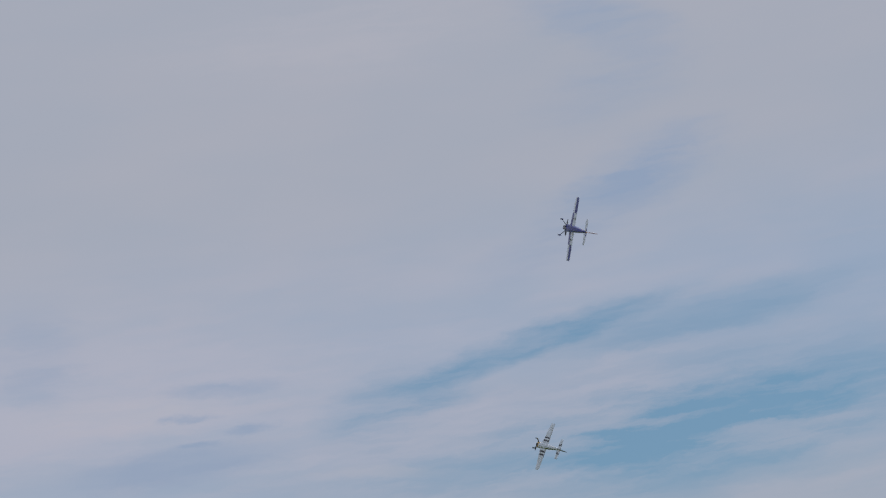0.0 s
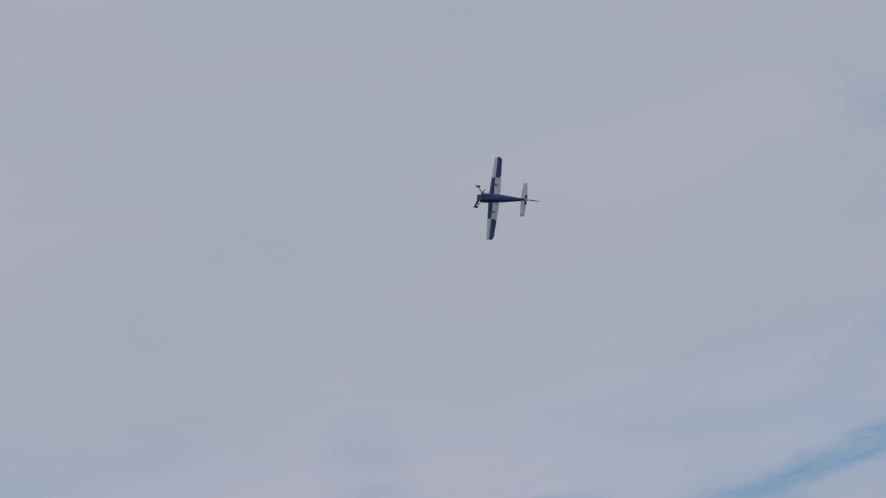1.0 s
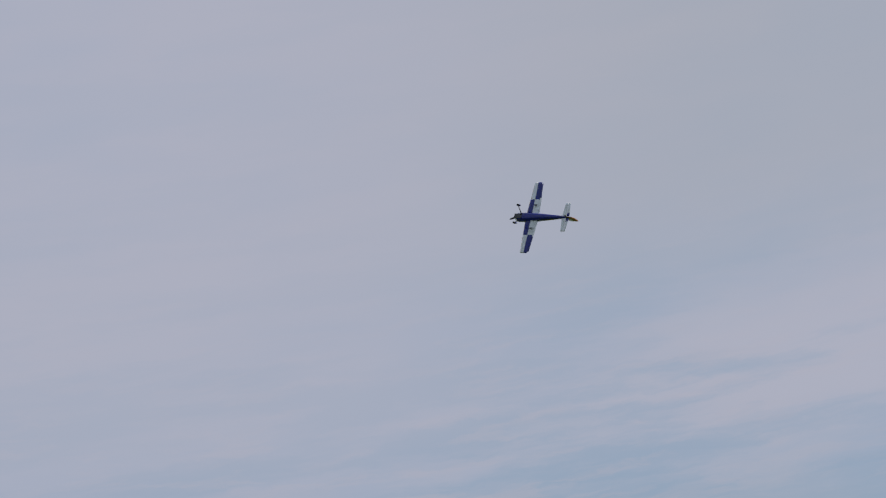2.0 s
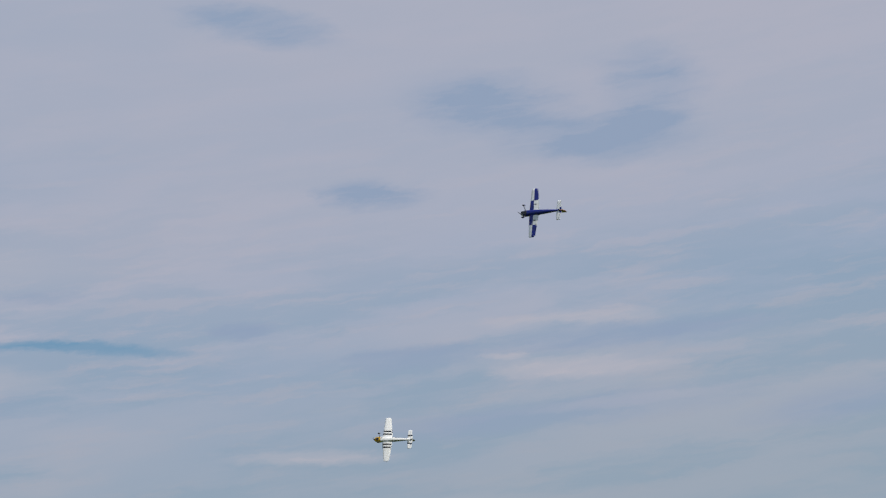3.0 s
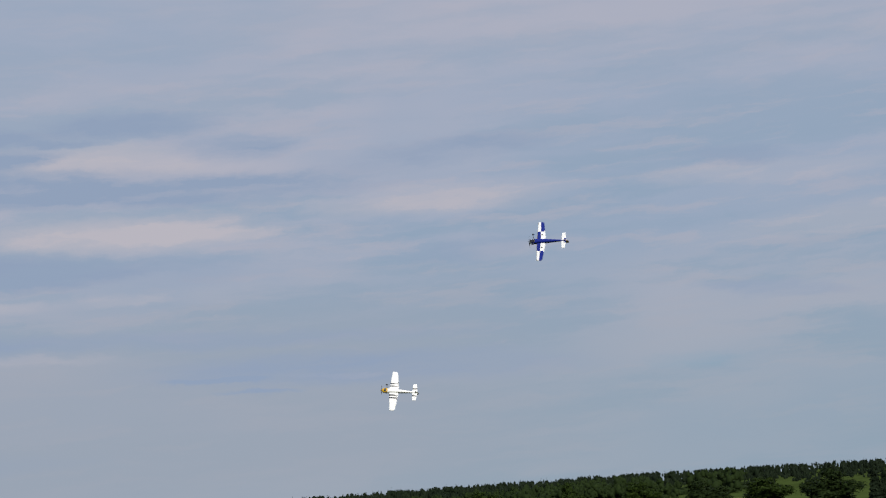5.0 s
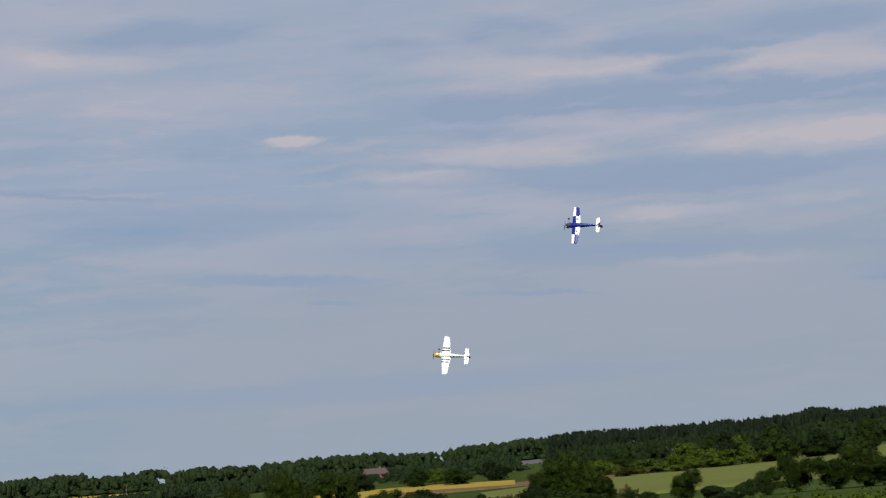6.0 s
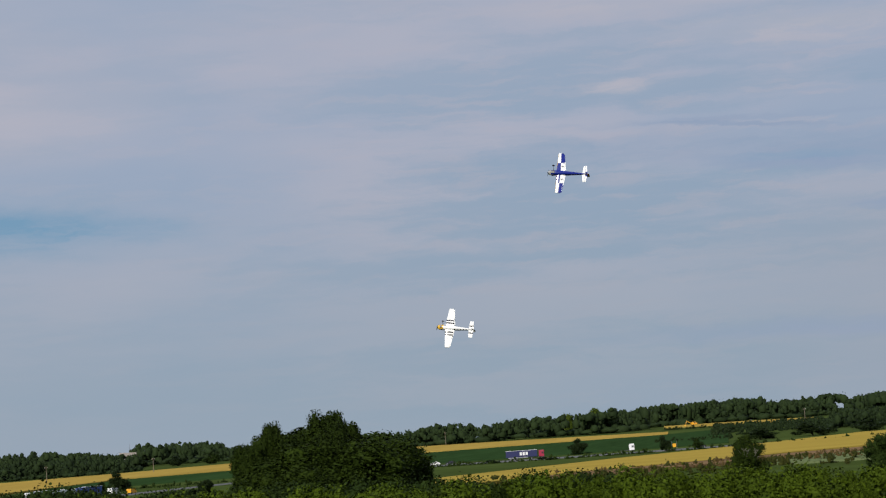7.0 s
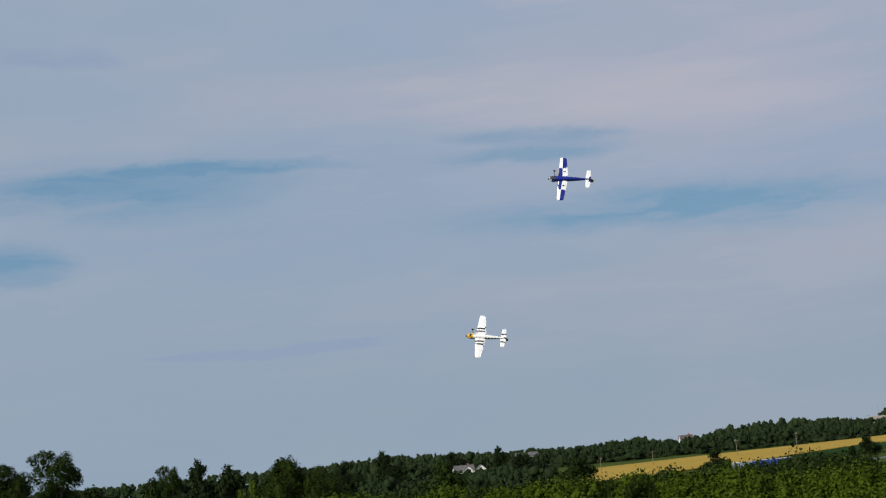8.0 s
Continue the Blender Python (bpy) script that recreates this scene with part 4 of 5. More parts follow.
def build_hedge(seed, n, count, lo, hi, r_mid, leaf, size, crest, name, label, lumps=1.0):
    """A long uneven hedge: leafy clumps over its rounded front and top."""
    rng = np.random.default_rng(seed)
    cs, rs = np.zeros((count, 3)), np.zeros((count, 3))
    for i in range(count):
        a, th = rng.uniform(lo, hi), rng.uniform(-0.35, 1.0) * math.pi / 2
        lump = noise.noise(Vector((a * 1.1, 3.1, seed))) * 0.34 + noise.noise(Vector((a * 3.7, 9.2, seed))) * 0.24
        r = r_mid + noise.noise(Vector((a * 0.9, 1.7, seed))) * 1.5
        g = ground_z(r, a)
        h = max(0.9, EYE.z + r * math.tan(radians(crest(a))) + lump * lumps - g)
        big = rng.uniform(0.22, 0.55) * lumps
        z = (h - 0.9) + 0.9 * math.sin(th) - big * 0.7 if th > 0 else (h - 0.9) * (1 + th / 0.9)
        cs[i] = at(a, r - 1.5 * math.cos(th) * (1 if rng.uniform() > 0.12 else -1), g + max(0.1, z))
        rs[i] = big * np.array((1.0, 1.0, rng.uniform(0.8, 1.3)))
    size_ = rs.mean(1)
    pick = rng.choice(count, size=n, p=size_ ** 2 / np.sum(size_ ** 2))
    d = rng.normal(size=(n, 3))
    d[:, 2] += 0.4
    d /= np.linalg.norm(d, axis=1, keepdims=True)
    p = cs[pick] + d * rs[pick] * rng.uniform(0.65, 1.3, size=(n, 1)) + np.array((0, 0, 1)) * (np.abs(rng.normal(size=(n, 1))) * 0.12 * (rng.uniform(size=(n, 1)) < 0.2))
    v_, f_ = leaf_mesh(p, d + rng.normal(size=(n, 3)) * 0.55, size * rng.uniform(0.5, 1.5, n), rng)
    cv, cf = core_mesh(rng, cs, rs, 0.66)
    return tagged(new(name, fast_mesh(name, np.concatenate((v_, cv)), np.concatenate((f_, cf + len(v_))), leaf)), label, "hedge", kind="stuff")


build_hedge(7, 190000, 1900, -26, 47, 72, LEAF_HEDGE, 0.095, hedge_top, "hedge", "long leafy hawthorn hedge in fresh green")
build_hedge(9, 60000, 1000, 5, 47, 130, LEAF_MID, 0.16, hedge_far, "hedge", "darker second hedge across the slope", 1.6)
wood("roadside_scrub", 201, 330, lambda g: (g.uniform(-3, 24), g.uniform(836, 850)), lambda a, r, g: g.uniform(0.5, 1.4) if g.uniform() < 0.8 else g.uniform(1.4, 2.6), LEAF_MID, "low scrub along the road's verge", 30, 0.4, 1.6, 2, 2)
wood("rough_growth", 202, 380, lambda g: (g.uniform(-15, 7), g.uniform(455, 540)), lambda a, r, g: g.uniform(0.5, 1.8), LEAF_RED, "rusty dry weeds on the barley field's edge", 40, 0.3, 1.6, 2, 2)
wood("rough_growth", 203, 420, lambda g: (g.uniform(-15, 11), g.uniform(380, 500)), lambda a, r, g: g.uniform(0.6, 2.2), LEAF_RUST, "olive weeds and scrub on the slope", 40, 0.3, 1.5, 2, 2)
wood("field_edge_scrub", 204, 160, lambda g: (g.uniform(1.6, 4.0), g.uniform(1010, 1060)) if g.uniform() < 0.3 else (g.uniform(-1, 3.6), g.uniform(1390, 1430)), lambda a, r, g: g.uniform(1.0, 2.6), LEAF_DARK, "dark scrub between the fields", 40, 0.5, 1.4, 2, 2)
for i in range(46):
    a = -14 + 58 * ((i * 0.618) % 1)
    plant("shrub_dark" if i % 3 == 0 else "shrub", a, hedge_top(a) + 0.05 + 0.13 * ((i * 0.37) % 1), 70.5 + 2 * ((i * 0.71) % 1), 1.0 + 0.9 * ((i * 0.53) % 1), 37 * i)


# ---- houses ----
def house(name, az, r, el_base, turn, wide, deep, wall_h, roof_h, wall, roof, label, windows=3, chimney=True):
    z = EYE.z + r * math.tan(radians(el_base))
    root = new(name)
    root.matrix_basis = Matrix.Translation(at(az, r, z)) @ pose(0, 0, 0, 0, 0, az + turn)
    low = ground_z(r, az) - z - 0.5
    w, d = wide / 2, deep / 2
    v_, f_ = loft([[(x, -d, low), (x, d, low), (x, d, wall_h), (x, 0, wall_h + roof_h), (x, -d, wall_h)] for x in (-w, w)])
    mesh_object("wall", v_, f_, wall, root)
    o, t = 0.45, 0.22
    s = roof_h / d
    for side in (-1, 1):
        v_, f_ = loft([[(x, side * (d + o), wall_h - o * s + 0.03), (x, 0, wall_h + roof_h + 0.03), (x, 0, wall_h + roof_h + t), (x, side * (d + o), wall_h - o * s + t)] for x in (-w - o, w + o)])
        mesh_object("roof", v_, f_, roof, root)
    for i in range(windows):
        x = -w + wide * (i + 0.5) / windows
        bm = box(bmesh.new(), x - 0.55, x + 0.55, -d - 0.05, -d + 0.05, wall_h * 0.38, wall_h * 0.38 + 1.25, 0.03)
        pane = part("window", bm, GLASS_DARK, root)
        bm = box(bmesh.new(), x - 0.68, x + 0.68, -d - 0.12, -d + 0.02, wall_h * 0.38 - 0.14, wall_h * 0.38 - 0.02, 0.02)
        part("sill", bm, RENDER_WHITE, pane)
    for x in (-w, w):
        bm = box(bmesh.new(), x - 0.05, x + 0.05, -0.5, 0.5, wall_h * 0.9, wall_h * 0.9 + 1.1, 0.03)
        part("window", bm, GLASS_DARK, root)
    if chimney:
        bm = box(bmesh.new(), w * 0.5 - 0.5, w * 0.5 + 0.5, -0.4, 0.4, wall_h + roof_h - 0.6, wall_h + roof_h + 1.1, 0.05)
        part("chimney", bm, BRICK, root)
    return tagged(root, label, "house")


house("brick_house", -7.5, 1240, 0.13, 24, 14, 9, 2.2, 3.4, BRICK, ROOF_RED, "red brick bungalow with brown tiled roof among trees")
house("cottage", 30.85, 1200, 0.17, 12, 12, 7.5, 2.3, 3.0, RENDER_WHITE, ROOF, "white rendered cottage with dark slate roof")
house("cottage", 30.75, 1194, 0.17, 100, 7, 6.0, 2.3, 2.6, RENDER_WHITE, ROOF, "white gabled cottage wing with dark roof", 2, False)
house("cottage", 30.35, 1196, 0.17, 95, 8, 5.5, 2.3, 2.5, RENDER_WHITE, ROOF, "white gabled cottage wing with dark roof", 2, False)
house("farmhouse", 24.4, 1425, 0.44, 15, 9, 7, 2.8, 2.6, RENDER_WHITE, ROOF_RED, "white farmhouse with brown roof above the trees")
house("bungalow", 29.0, 1290, 0.42, 8, 14, 7, 2.4, 2.0, RENDER_WHITE, ROOF, "pale bungalow with grey roof beside the cottages", 3, False)


def church_tower(az, r, el_top, wide):
    z = EYE.z + r * math.tan(radians(el_top)) - 14
    root = new("stone_tower")
    root.matrix_basis = Matrix.Translation(at(az, r, z)) @ pose(0, 0, 0, 0, 0, az + 18)
    w = wide / 2
    part("wall", box(bmesh.new(), -w, w, -w * 0.8, w * 0.8, ground_z(r, az) - z - 1, 12.6, 0.1), STONE, root)
    for i in range(5):
        x = -w + wide * (i + 0.5) / 5
        for y in (-w * 0.8 + 0.3, w * 0.8 - 0.3):
            if i % 2 == 0:
                part("merlon", box(bmesh.new(), x - wide * 0.11, x + wide * 0.11, y - 0.3, y + 0.3, 12.6, 14, 0.05), STONE, root)
    for i in (-1, 0, 1):
        for zz in (6.0, 9.0):
            part("window", box(bmesh.new(), i * w * 0.55 - 0.5, i * w * 0.55 + 0.5, -w * 0.8 - 0.06, -w * 0.8 + 0.06, zz, zz + 1.7, 0.03), GLASS_DARK, root)
    bm = rod(bmesh.new(), (w * 0.3, 0, 12.6), (w * 0.3, 0, 21), 0.14, 0.05)
    part("mast", bm, METAL, root)
    return tagged(root, "pale square concrete tower with a toothed top over the trees", "tower")


church_tower(19.0, 1440, 0.66, 10.0)


# ---- poles, the dead tree ----
def pole(az, r, height):
    root = new("telegraph_pole")
    root.matrix_basis = Matrix.Translation(at(az, r, ground_z(r, az))) @ pose(0, 0, 0, 0, 0, az + 25)
    part("post", rod(bmesh.new(), (0, 0, -1), (0, 0, height), 0.22, 0.15), POLE_WOOD, root)
    part("crossarm", box(bmesh.new(), -1.0, 1.0, -0.08, 0.08, height - 0.9, height - 0.7, 0.02), POLE_WOOD, root)
    for x in (-0.85, 0.85):
        part("insulator", rod(bmesh.new(), (x, 0, height - 0.7), (x, 0, height - 0.45), 0.07), RENDER_WHITE, root)
    return tagged(root, "weathered wooden telegraph pole", "pole", "telegraph poles")


for a, r, h in ((18.3, 1180, 9), (21.3, 1130, 9), (25.4, 1040, 8), (26.9, 980, 8), (23.0, 1080, 9), (-0.4, 1290, 10), (9.9, 1400, 10), (-61.6, 430, 9)):
    pole(a, r, h)


def dead_tree(az, r, height, mat, label, seed):
    rng = np.random.default_rng(seed)
    root = new("dead_tree")
    root.matrix_basis = Matrix.Translation(at(az, r, ground_z(r, az)))
    bm = bmesh.new()
    rod(bm, (0, 0, -0.5), (0, 0, height * 0.5), height * 0.022, height * 0.016)
    part("trunk", bm, mat, root)
    for i in range(9):
        b = Vector((0, 0, height * rng.uniform(0.35, 0.5)))
        t = Vector((rng.uniform(-0.36, 0.36) * height, rng.uniform(-0.3, 0.3) * height, height * rng.uniform(0.65, 1.0)))
        bm = rod(bmesh.new(), b, t, height * 0.008, height * 0.002, 5)
        for _ in range(3):
            s = b.lerp(t, rng.uniform(0.5, 0.9))
            rod(bm, s, s + Vector((rng.uniform(-0.1, 0.1), rng.uniform(-0.1, 0.1), rng.uniform(0.05, 0.16))) * height, height * 0.0035, height * 0.001, 4)
        part("limb", bm, mat, root)
    return tagged(root, label, "tree")


dead_tree(-16.06, 1008, 8.0, PALE_BARK, "bleached leafless dead tree before the forest", 4)
dead_tree(1.35, 249, 4.9, PALE_BARK, "bare dead branches sticking out of an ivy-clad tree", 6)


# ---- vehicles ----
def wheel(parent, x, y, r, w):
    bm = rod(bmesh.new(), (x, y - w / 2, r), (x, y + w / 2, r), r, r, 16)
    tyre = part("wheel", bm, RUBBER, parent)
    part("rim", rod(bmesh.new(), (x, y - w / 2 - 0.02, r), (x, y + w / 2 + 0.02, r), r * 0.55, r * 0.55, 12), METAL, tyre)


def car(name, paint, label, length=4.4, height=1.5, van=False):
    root = new(name)
    h = height
    if van:
        side = [(-0.5, 0.35), (0.5, 0.35), (0.5, 0.55 * h), (0.36, 0.62 * h), (0.22, 0.98 * h), (-0.48, h), (-0.5, 0.9 * h)]
    else:
        side = [(-0.5, 0.3), (0.5, 0.3), (0.5, 0.5 * h), (0.26, 0.62 * h), (0.12, 0.97 * h), (-0.22, h), (-0.42, 0.66 * h), (-0.5, 0.6 * h)]
    v_, f_ = loft([[(x * length, y, z * (1 if abs(y) < 0.86 else 1)) for x, z in side] for y in (-0.88, 0.88)])
    mesh_object("body", v_, f_, paint, root)
    gx = (-0.16, 0.14) if not van else (0.24, 0.33)
    for y in (-0.89, 0.89):
        part("window", box(bmesh.new(), gx[0] * length, gx[1] * length, y - 0.015, y + 0.015, 0.64 * h, 0.9 * h, 0.01), GLASS_DARK, root)
        part("headlight", box(bmesh.new(), 0.49 * length, 0.505 * length, y * 0.75 - 0.15, y * 0.75 + 0.15, 0.4 * h, 0.48 * h, 0.01), PAINT_WHITE, root)
    m = math.atan2(0.35 * h, 0.14 * length)
    bm = bmesh.new()
    x0, x1 = ((0.355, 0.235) if van else (0.25, 0.13))
    z0, z1 = 0.64 * h, 0.95 * h
    vs = [bm.verts.new(p) for p in ((x0 * length + 0.02, -0.75, z0), (x0 * length + 0.02, 0.75, z0), (x1 * length + 0.02, 0.7, z1), (x1 * length + 0.02, -0.7, z1))]
    bm.faces.new(vs)
    bmesh.ops.solidify(bm, geom=bm.faces[:], thickness=0.03)
    part("windscreen", bm, GLASS_DARK, root)
    for x in (-0.31, 0.31):
        for y in (-0.8, 0.8):
            wheel(root, x * length, y, 0.33, 0.22)
    return tagged(root, label, "van" if van else "car")


def lorry(name, load, cab, label, marks=False, trailer=True, length=13.6):
    root = new(name)
    x0 = 1.6
    part("cab", box(bmesh.new(), x0, x0 + 2.3, -1.22, 1.22, 0.9, 3.7, 0.18), cab, root)
    part("windscreen", box(bmesh.new(), x0 + 2.28, x0 + 2.33, -1.05, 1.05, 2.1, 3.0, 0.02), GLASS_DARK, root)
    for y in (-1.23, 1.23):
        part("side_window", box(bmesh.new(), x0 + 1.2, x0 + 2.0, y - 0.02, y + 0.02, 2.1, 2.9, 0.01), GLASS_DARK, root)
    part("chassis", box(bmesh.new(), -2.6 if trailer else -2.2, x0 + 2.1, -0.45, 0.45, 0.7, 1.0, 0.03), CARBON, root)
    part("bumper", box(bmesh.new(), x0 + 2.0, x0 + 2.38, -1.2, 1.2, 0.4, 0.88, 0.06), CARBON, root)
    for x in (x0 + 1.3, -1.6):
        for y in (-1.0, 1.0):
            wheel(root, x, y, 0.5, 0.35)
    if trailer:
        x1 = x0 - 0.7
        body = part("trailer_body", box(bmesh.new(), x1 - length, x1, -1.27, 1.27, 1.15, 4.0, 0.06), load, root)
        part("roof_rail", box(bmesh.new(), x1 - length, x1, -1.29, 1.29, 3.93, 4.06, 0.02), CAR_WHITE, root)
        part("side_skirt", box(bmesh.new(), x1 - length + 1, x1 - 4, -1.25, 1.25, 0.75, 1.14, 0.03), METAL, root)
        for k in range(3):
            for y in (-1.0, 1.0):
                wheel(root, x1 - length + 2.0 + 1.35 * k, y, 0.5, 0.35)
        if marks:
            for y in (-1.29, 1.29):
                for i, (dx, z0, z1) in enumerate(((-7.6, 1.9, 3.3), (-6.3, 1.9, 3.3), (-5.0, 1.9, 3.3))):
                    part("lettering_bar", box(bmesh.new(), x1 + dx, x1 + dx + 1.0, y - 0.012, y + 0.012, z0, z1, 0.005), CAR_WHITE, body)
    return tagged(root, label, "lorry")


lorry_blue = lorry("lorry", TRUCK_BLUE, TRUCK_RED, "articulated lorry with dark blue trailer and red cab", True)
tractor = lorry("tractor_unit", TRUCK_BLUE, CAR_WHITE, "white lorry cab driving without a trailer", trailer=False)
lorry_grey = lorry("lorry", TRUCK_GREY, CAR_WHITE, "articulated lorry with grey tarpaulin and white cab")
lorry_bright = lorry("lorry", TRUCK_BRIGHT, TRUCK_BRIGHT, "articulated lorry with bright blue tarpaulin")
van_white = car("van", CAR_WHITE, "white high-roofed delivery van on the road", 6.5, 2.7, True)
van_yellow = car("van", CAR_YELLOW, "yellow van on the road", 4.6, 1.7, True)
car_white = car("car", CAR_WHITE, "white car on the main road")
car_dark = car("car", CAR_DARK, "dark car on the main road")
car_dark_2 = car("car", CAR_DARK, "dark estate car on the main road", 4.7)
car_dark_3 = car("car", CAR_DARK, "dark car following on the main road", 4.3)


def standing(ob, az, r, turn, lift=0.0):
    ob.matrix_basis = Matrix.Translation(at(az, r, ground_z(r, az) + lift)) @ pose(0, 0, 0, 0, 0, az + turn)


truck_parked = car("box_van", CAR_WHITE, "white box van standing beyond the small tree", 6.0, 2.7, True)
standing(truck_parked, 10.95, 1120, 10)
yellow_car = car("van", CAR_YELLOW, "yellow van parked behind the hedge", 5.0, 2.3, True)
standing(yellow_car, 27.25, 700, 150)


def digger(az, r):
    root = new("digger")
    standing(root, az, r, 15)
    part("cab", box(bmesh.new(), -1.6, 1.2, -1.2, 1.2, 1.2, 3.2, 0.15), CAR_YELLOW, root)
    part("cab_window", box(bmesh.new(), -0.2, 1.0, -1.22, 1.22, 2.1, 2.9, 0.02), GLASS_DARK, root)
    part("counterweight", box(bmesh.new(), 1.2, 2.6, -1.2, 1.2, 1.3, 2.5, 0.2), CAR_YELLOW, root)
    for y in (-1.0, 1.0):
        part("track", box(bmesh.new(), -1.9, 1.9, y - 0.28, y + 0.28, 0, 0.95, 0.3), RUBBER, root)
    part("boom", rod(bmesh.new(), (-1.5, 0, 1.8), (-5.0, 0, 4.4), 0.3, 0.22), CAR_YELLOW, root)
    part("stick", rod(bmesh.new(), (-5.0, 0, 4.4), (-6.6, 0, 1.4), 0.22, 0.16), CAR_YELLOW, root)
    part("bucket", box(bmesh.new(), -7.2, -6.2, -0.5, 0.5, 0.5, 1.5, 0.12), CAR_YELLOW, root)
    return tagged(root, "yellow excavator on the golden field", "digger")


digger(2.75, r_for(0.26))


def road_sign(az, r):
    root = new("road_sign")
    standing(root, az, r, 0)
    part("panel", box(bmesh.new(), -0.75, 0.75, -0.05, 0.05, 1.5, 3.0, 0.03), CAR_YELLOW, root)
    for x in (-1.1, 1.1):
        part("post", rod(bmesh.new(), (x, 0.1, -0.5), (x, 0.1, 4.2), 0.07), METAL, root)
    return tagged(root, "large orange road sign on two posts", "sign")


road_sign(3.35, 855)


# ---- the two model aeroplanes: nose +x, port wing +y, up +z ----
def wing_section(x_le, chord, thick, y, z, n=8):
    """Aerofoil ring: upper side from the leading edge back, then the lower side forward."""
    xs = [0.5 - 0.5 * math.cos(math.pi * i / n) for i in range(n + 1)]
    yt = [thick * 5 * (0.2969 * math.sqrt(x) - 0.126 * x - 0.3516 * x * x + 0.2843 * x ** 3 - 0.1036 * x ** 4) for x in xs]
    up = [(x_le - chord * x, y, z + chord * t) for x, t in zip(xs, yt)]
    down = [(x_le - chord * x, y, z - chord * t) for x, t in zip(xs, yt)][1:-1][::-1]
    return up + down


def wing(parent, side, spec, paint, name="wing", n_span=20, c0=0.0, c1=1.0):
    """spec: root and tip (leading edge x, chord, y, z, thickness); paint(span, chordwise) gives a material slot."""
    (xa, ca, ya, za, ta), (xb, cb, yb, zb, tb) = spec
    rings_, span = [], []
    for i in range(n_span + 1):
        s = i / n_span
        round_off = 1.0 if s < 0.97 else 0.8
        rings_.append(wing_section(xa + (xb - xa) * s - (0 if s < 0.97 else 0.01), (ca + (cb - ca) * s) * (1 if s < 0.97 else 0.94), (ta + (tb - ta) * s) * round_off, side * (ya + (yb - ya) * s), za + (zb - za) * s))
        span.append(s)
    v_, f_ = loft(rings_)
    which = []
    for face in f_:
        if len(face) > 4:
            which.append(paint(1.0 if face[0] > 20 else 0.0, 0.2))
            continue
        ring_i = min(face) // len(rings_[0])
        s = (ring_i + 0.5) / n_span
        cx = np.mean([v_[k][0] for k in face])
        le, ch = xa + (xb - xa) * s, ca + (cb - ca) * s
        which.append(paint(s, (le - cx) / ch))
    mats = paint(None, None)
    if side < 0:
        f_ = [q[::-1] for q in f_]
    return mesh_object(name, v_, f_, mats, parent, "", which, True)


def body(parent, stations, paint, mats, name="fuselage", n=20):
    """Rounded fuselage through stations (x, half width, bottom z, top z, squareness)."""
    rings_ = []
    for x, w, zb, zt, p in stations:
        ring = []
        for k in range(n):
            a = 2 * math.pi * k / n
            c, s = math.cos(a), math.sin(a)
            ring.append((x, w * math.copysign(abs(c) ** p, c), (zb + zt) / 2 + (zt - zb) / 2 * math.copysign(abs(s) ** p, s)))
        rings_.append(ring)
    v_, f_ = loft(rings_)
    which = []
    for face in f_:
        q = np.mean([v_[k] for k in face], axis=0)
        k = np.interp(-q[0], [-st[0] for st in stations], range(len(stations)))
        i = int(min(len(stations) - 1, round(k)))
        zb, zt = stations[i][2], stations[i][3]
        which.append(paint(q[0], (q[2] - zb) / max(1e-3, zt - zb)))
    return mesh_object(name, v_, f_, mats, parent, "", which, True)


def rounded(bm, sx, sy, sz, x, y, z):
    bmesh.ops.create_uvsphere(bm, u_segments=14, v_segments=8, radius=1, matrix=Matrix.Translation((x, y, z)) @ Matrix.Diagonal((sx, sy, sz, 1)))
    return bm


def slab(parent, name, outline, thick, mat, label="", y=0.0):
    """Upright plate in the plane of the fuselage."""
    v_, f_ = loft([[(px, y + s * thick * 0.5, pz) for px, pz in outline] for s in (-1, 1)])
    return mesh_object(name, v_, f_, mat, parent, label)


def propeller(parent, x, z, radius, mat, tip):
    prop = new("propeller")
    bm = bmesh.new()
    for side in (-1, 1):
        rings_ = []
        for s, w, tw in ((0.06, 0.018, 50), (0.3, 0.032, 34), (0.65, 0.028, 20), (0.95, 0.014, 14), (1.0, 0.006, 12)):
            c, q = math.cos(radians(tw)), math.sin(radians(tw))
            y = side * s * radius
            rings_.append([(q * w * side, y, c * w), (0.006, y, 0.0), (-q * w * side, y, -c * w), (-0.006, y, 0.0)])
        v_, f_ = loft(rings_)
        vs = [bm.verts.new(p) for p in v_]
        for q in f_:
            bm.faces.new([vs[k] for k in q])
    bpy.data.objects.remove(prop)
    prop = part("propeller", bm, mat, parent)
    prop.matrix_basis = pose(x, 0, z)
    return prop


def landing_gear(parent, x, y_out, z_out, z_in, pant, wheel_r=0.045):
    for side in (-1, 1):
        bm = rod(bmesh.new(), (x, side * 0.09, z_in), (x + 0.02, side * y_out, z_out), 0.014, 0.010, 8)
        leg = part("gear_leg", bm, CARBON, parent)
        part("wheel_spat", rounded(bmesh.new(), 0.075, 0.027, 0.036, x + 0.0, side * (y_out + 0.01), z_out), pant, leg, smooth=True)
        part("wheel", rod(bmesh.new(), (x + 0.01, side * (y_out + 0.01) - 0.018, z_out - 0.03), (x + 0.01, side * (y_out + 0.01) + 0.018, z_out - 0.03), wheel_r, wheel_r, 16), RUBBER, leg)


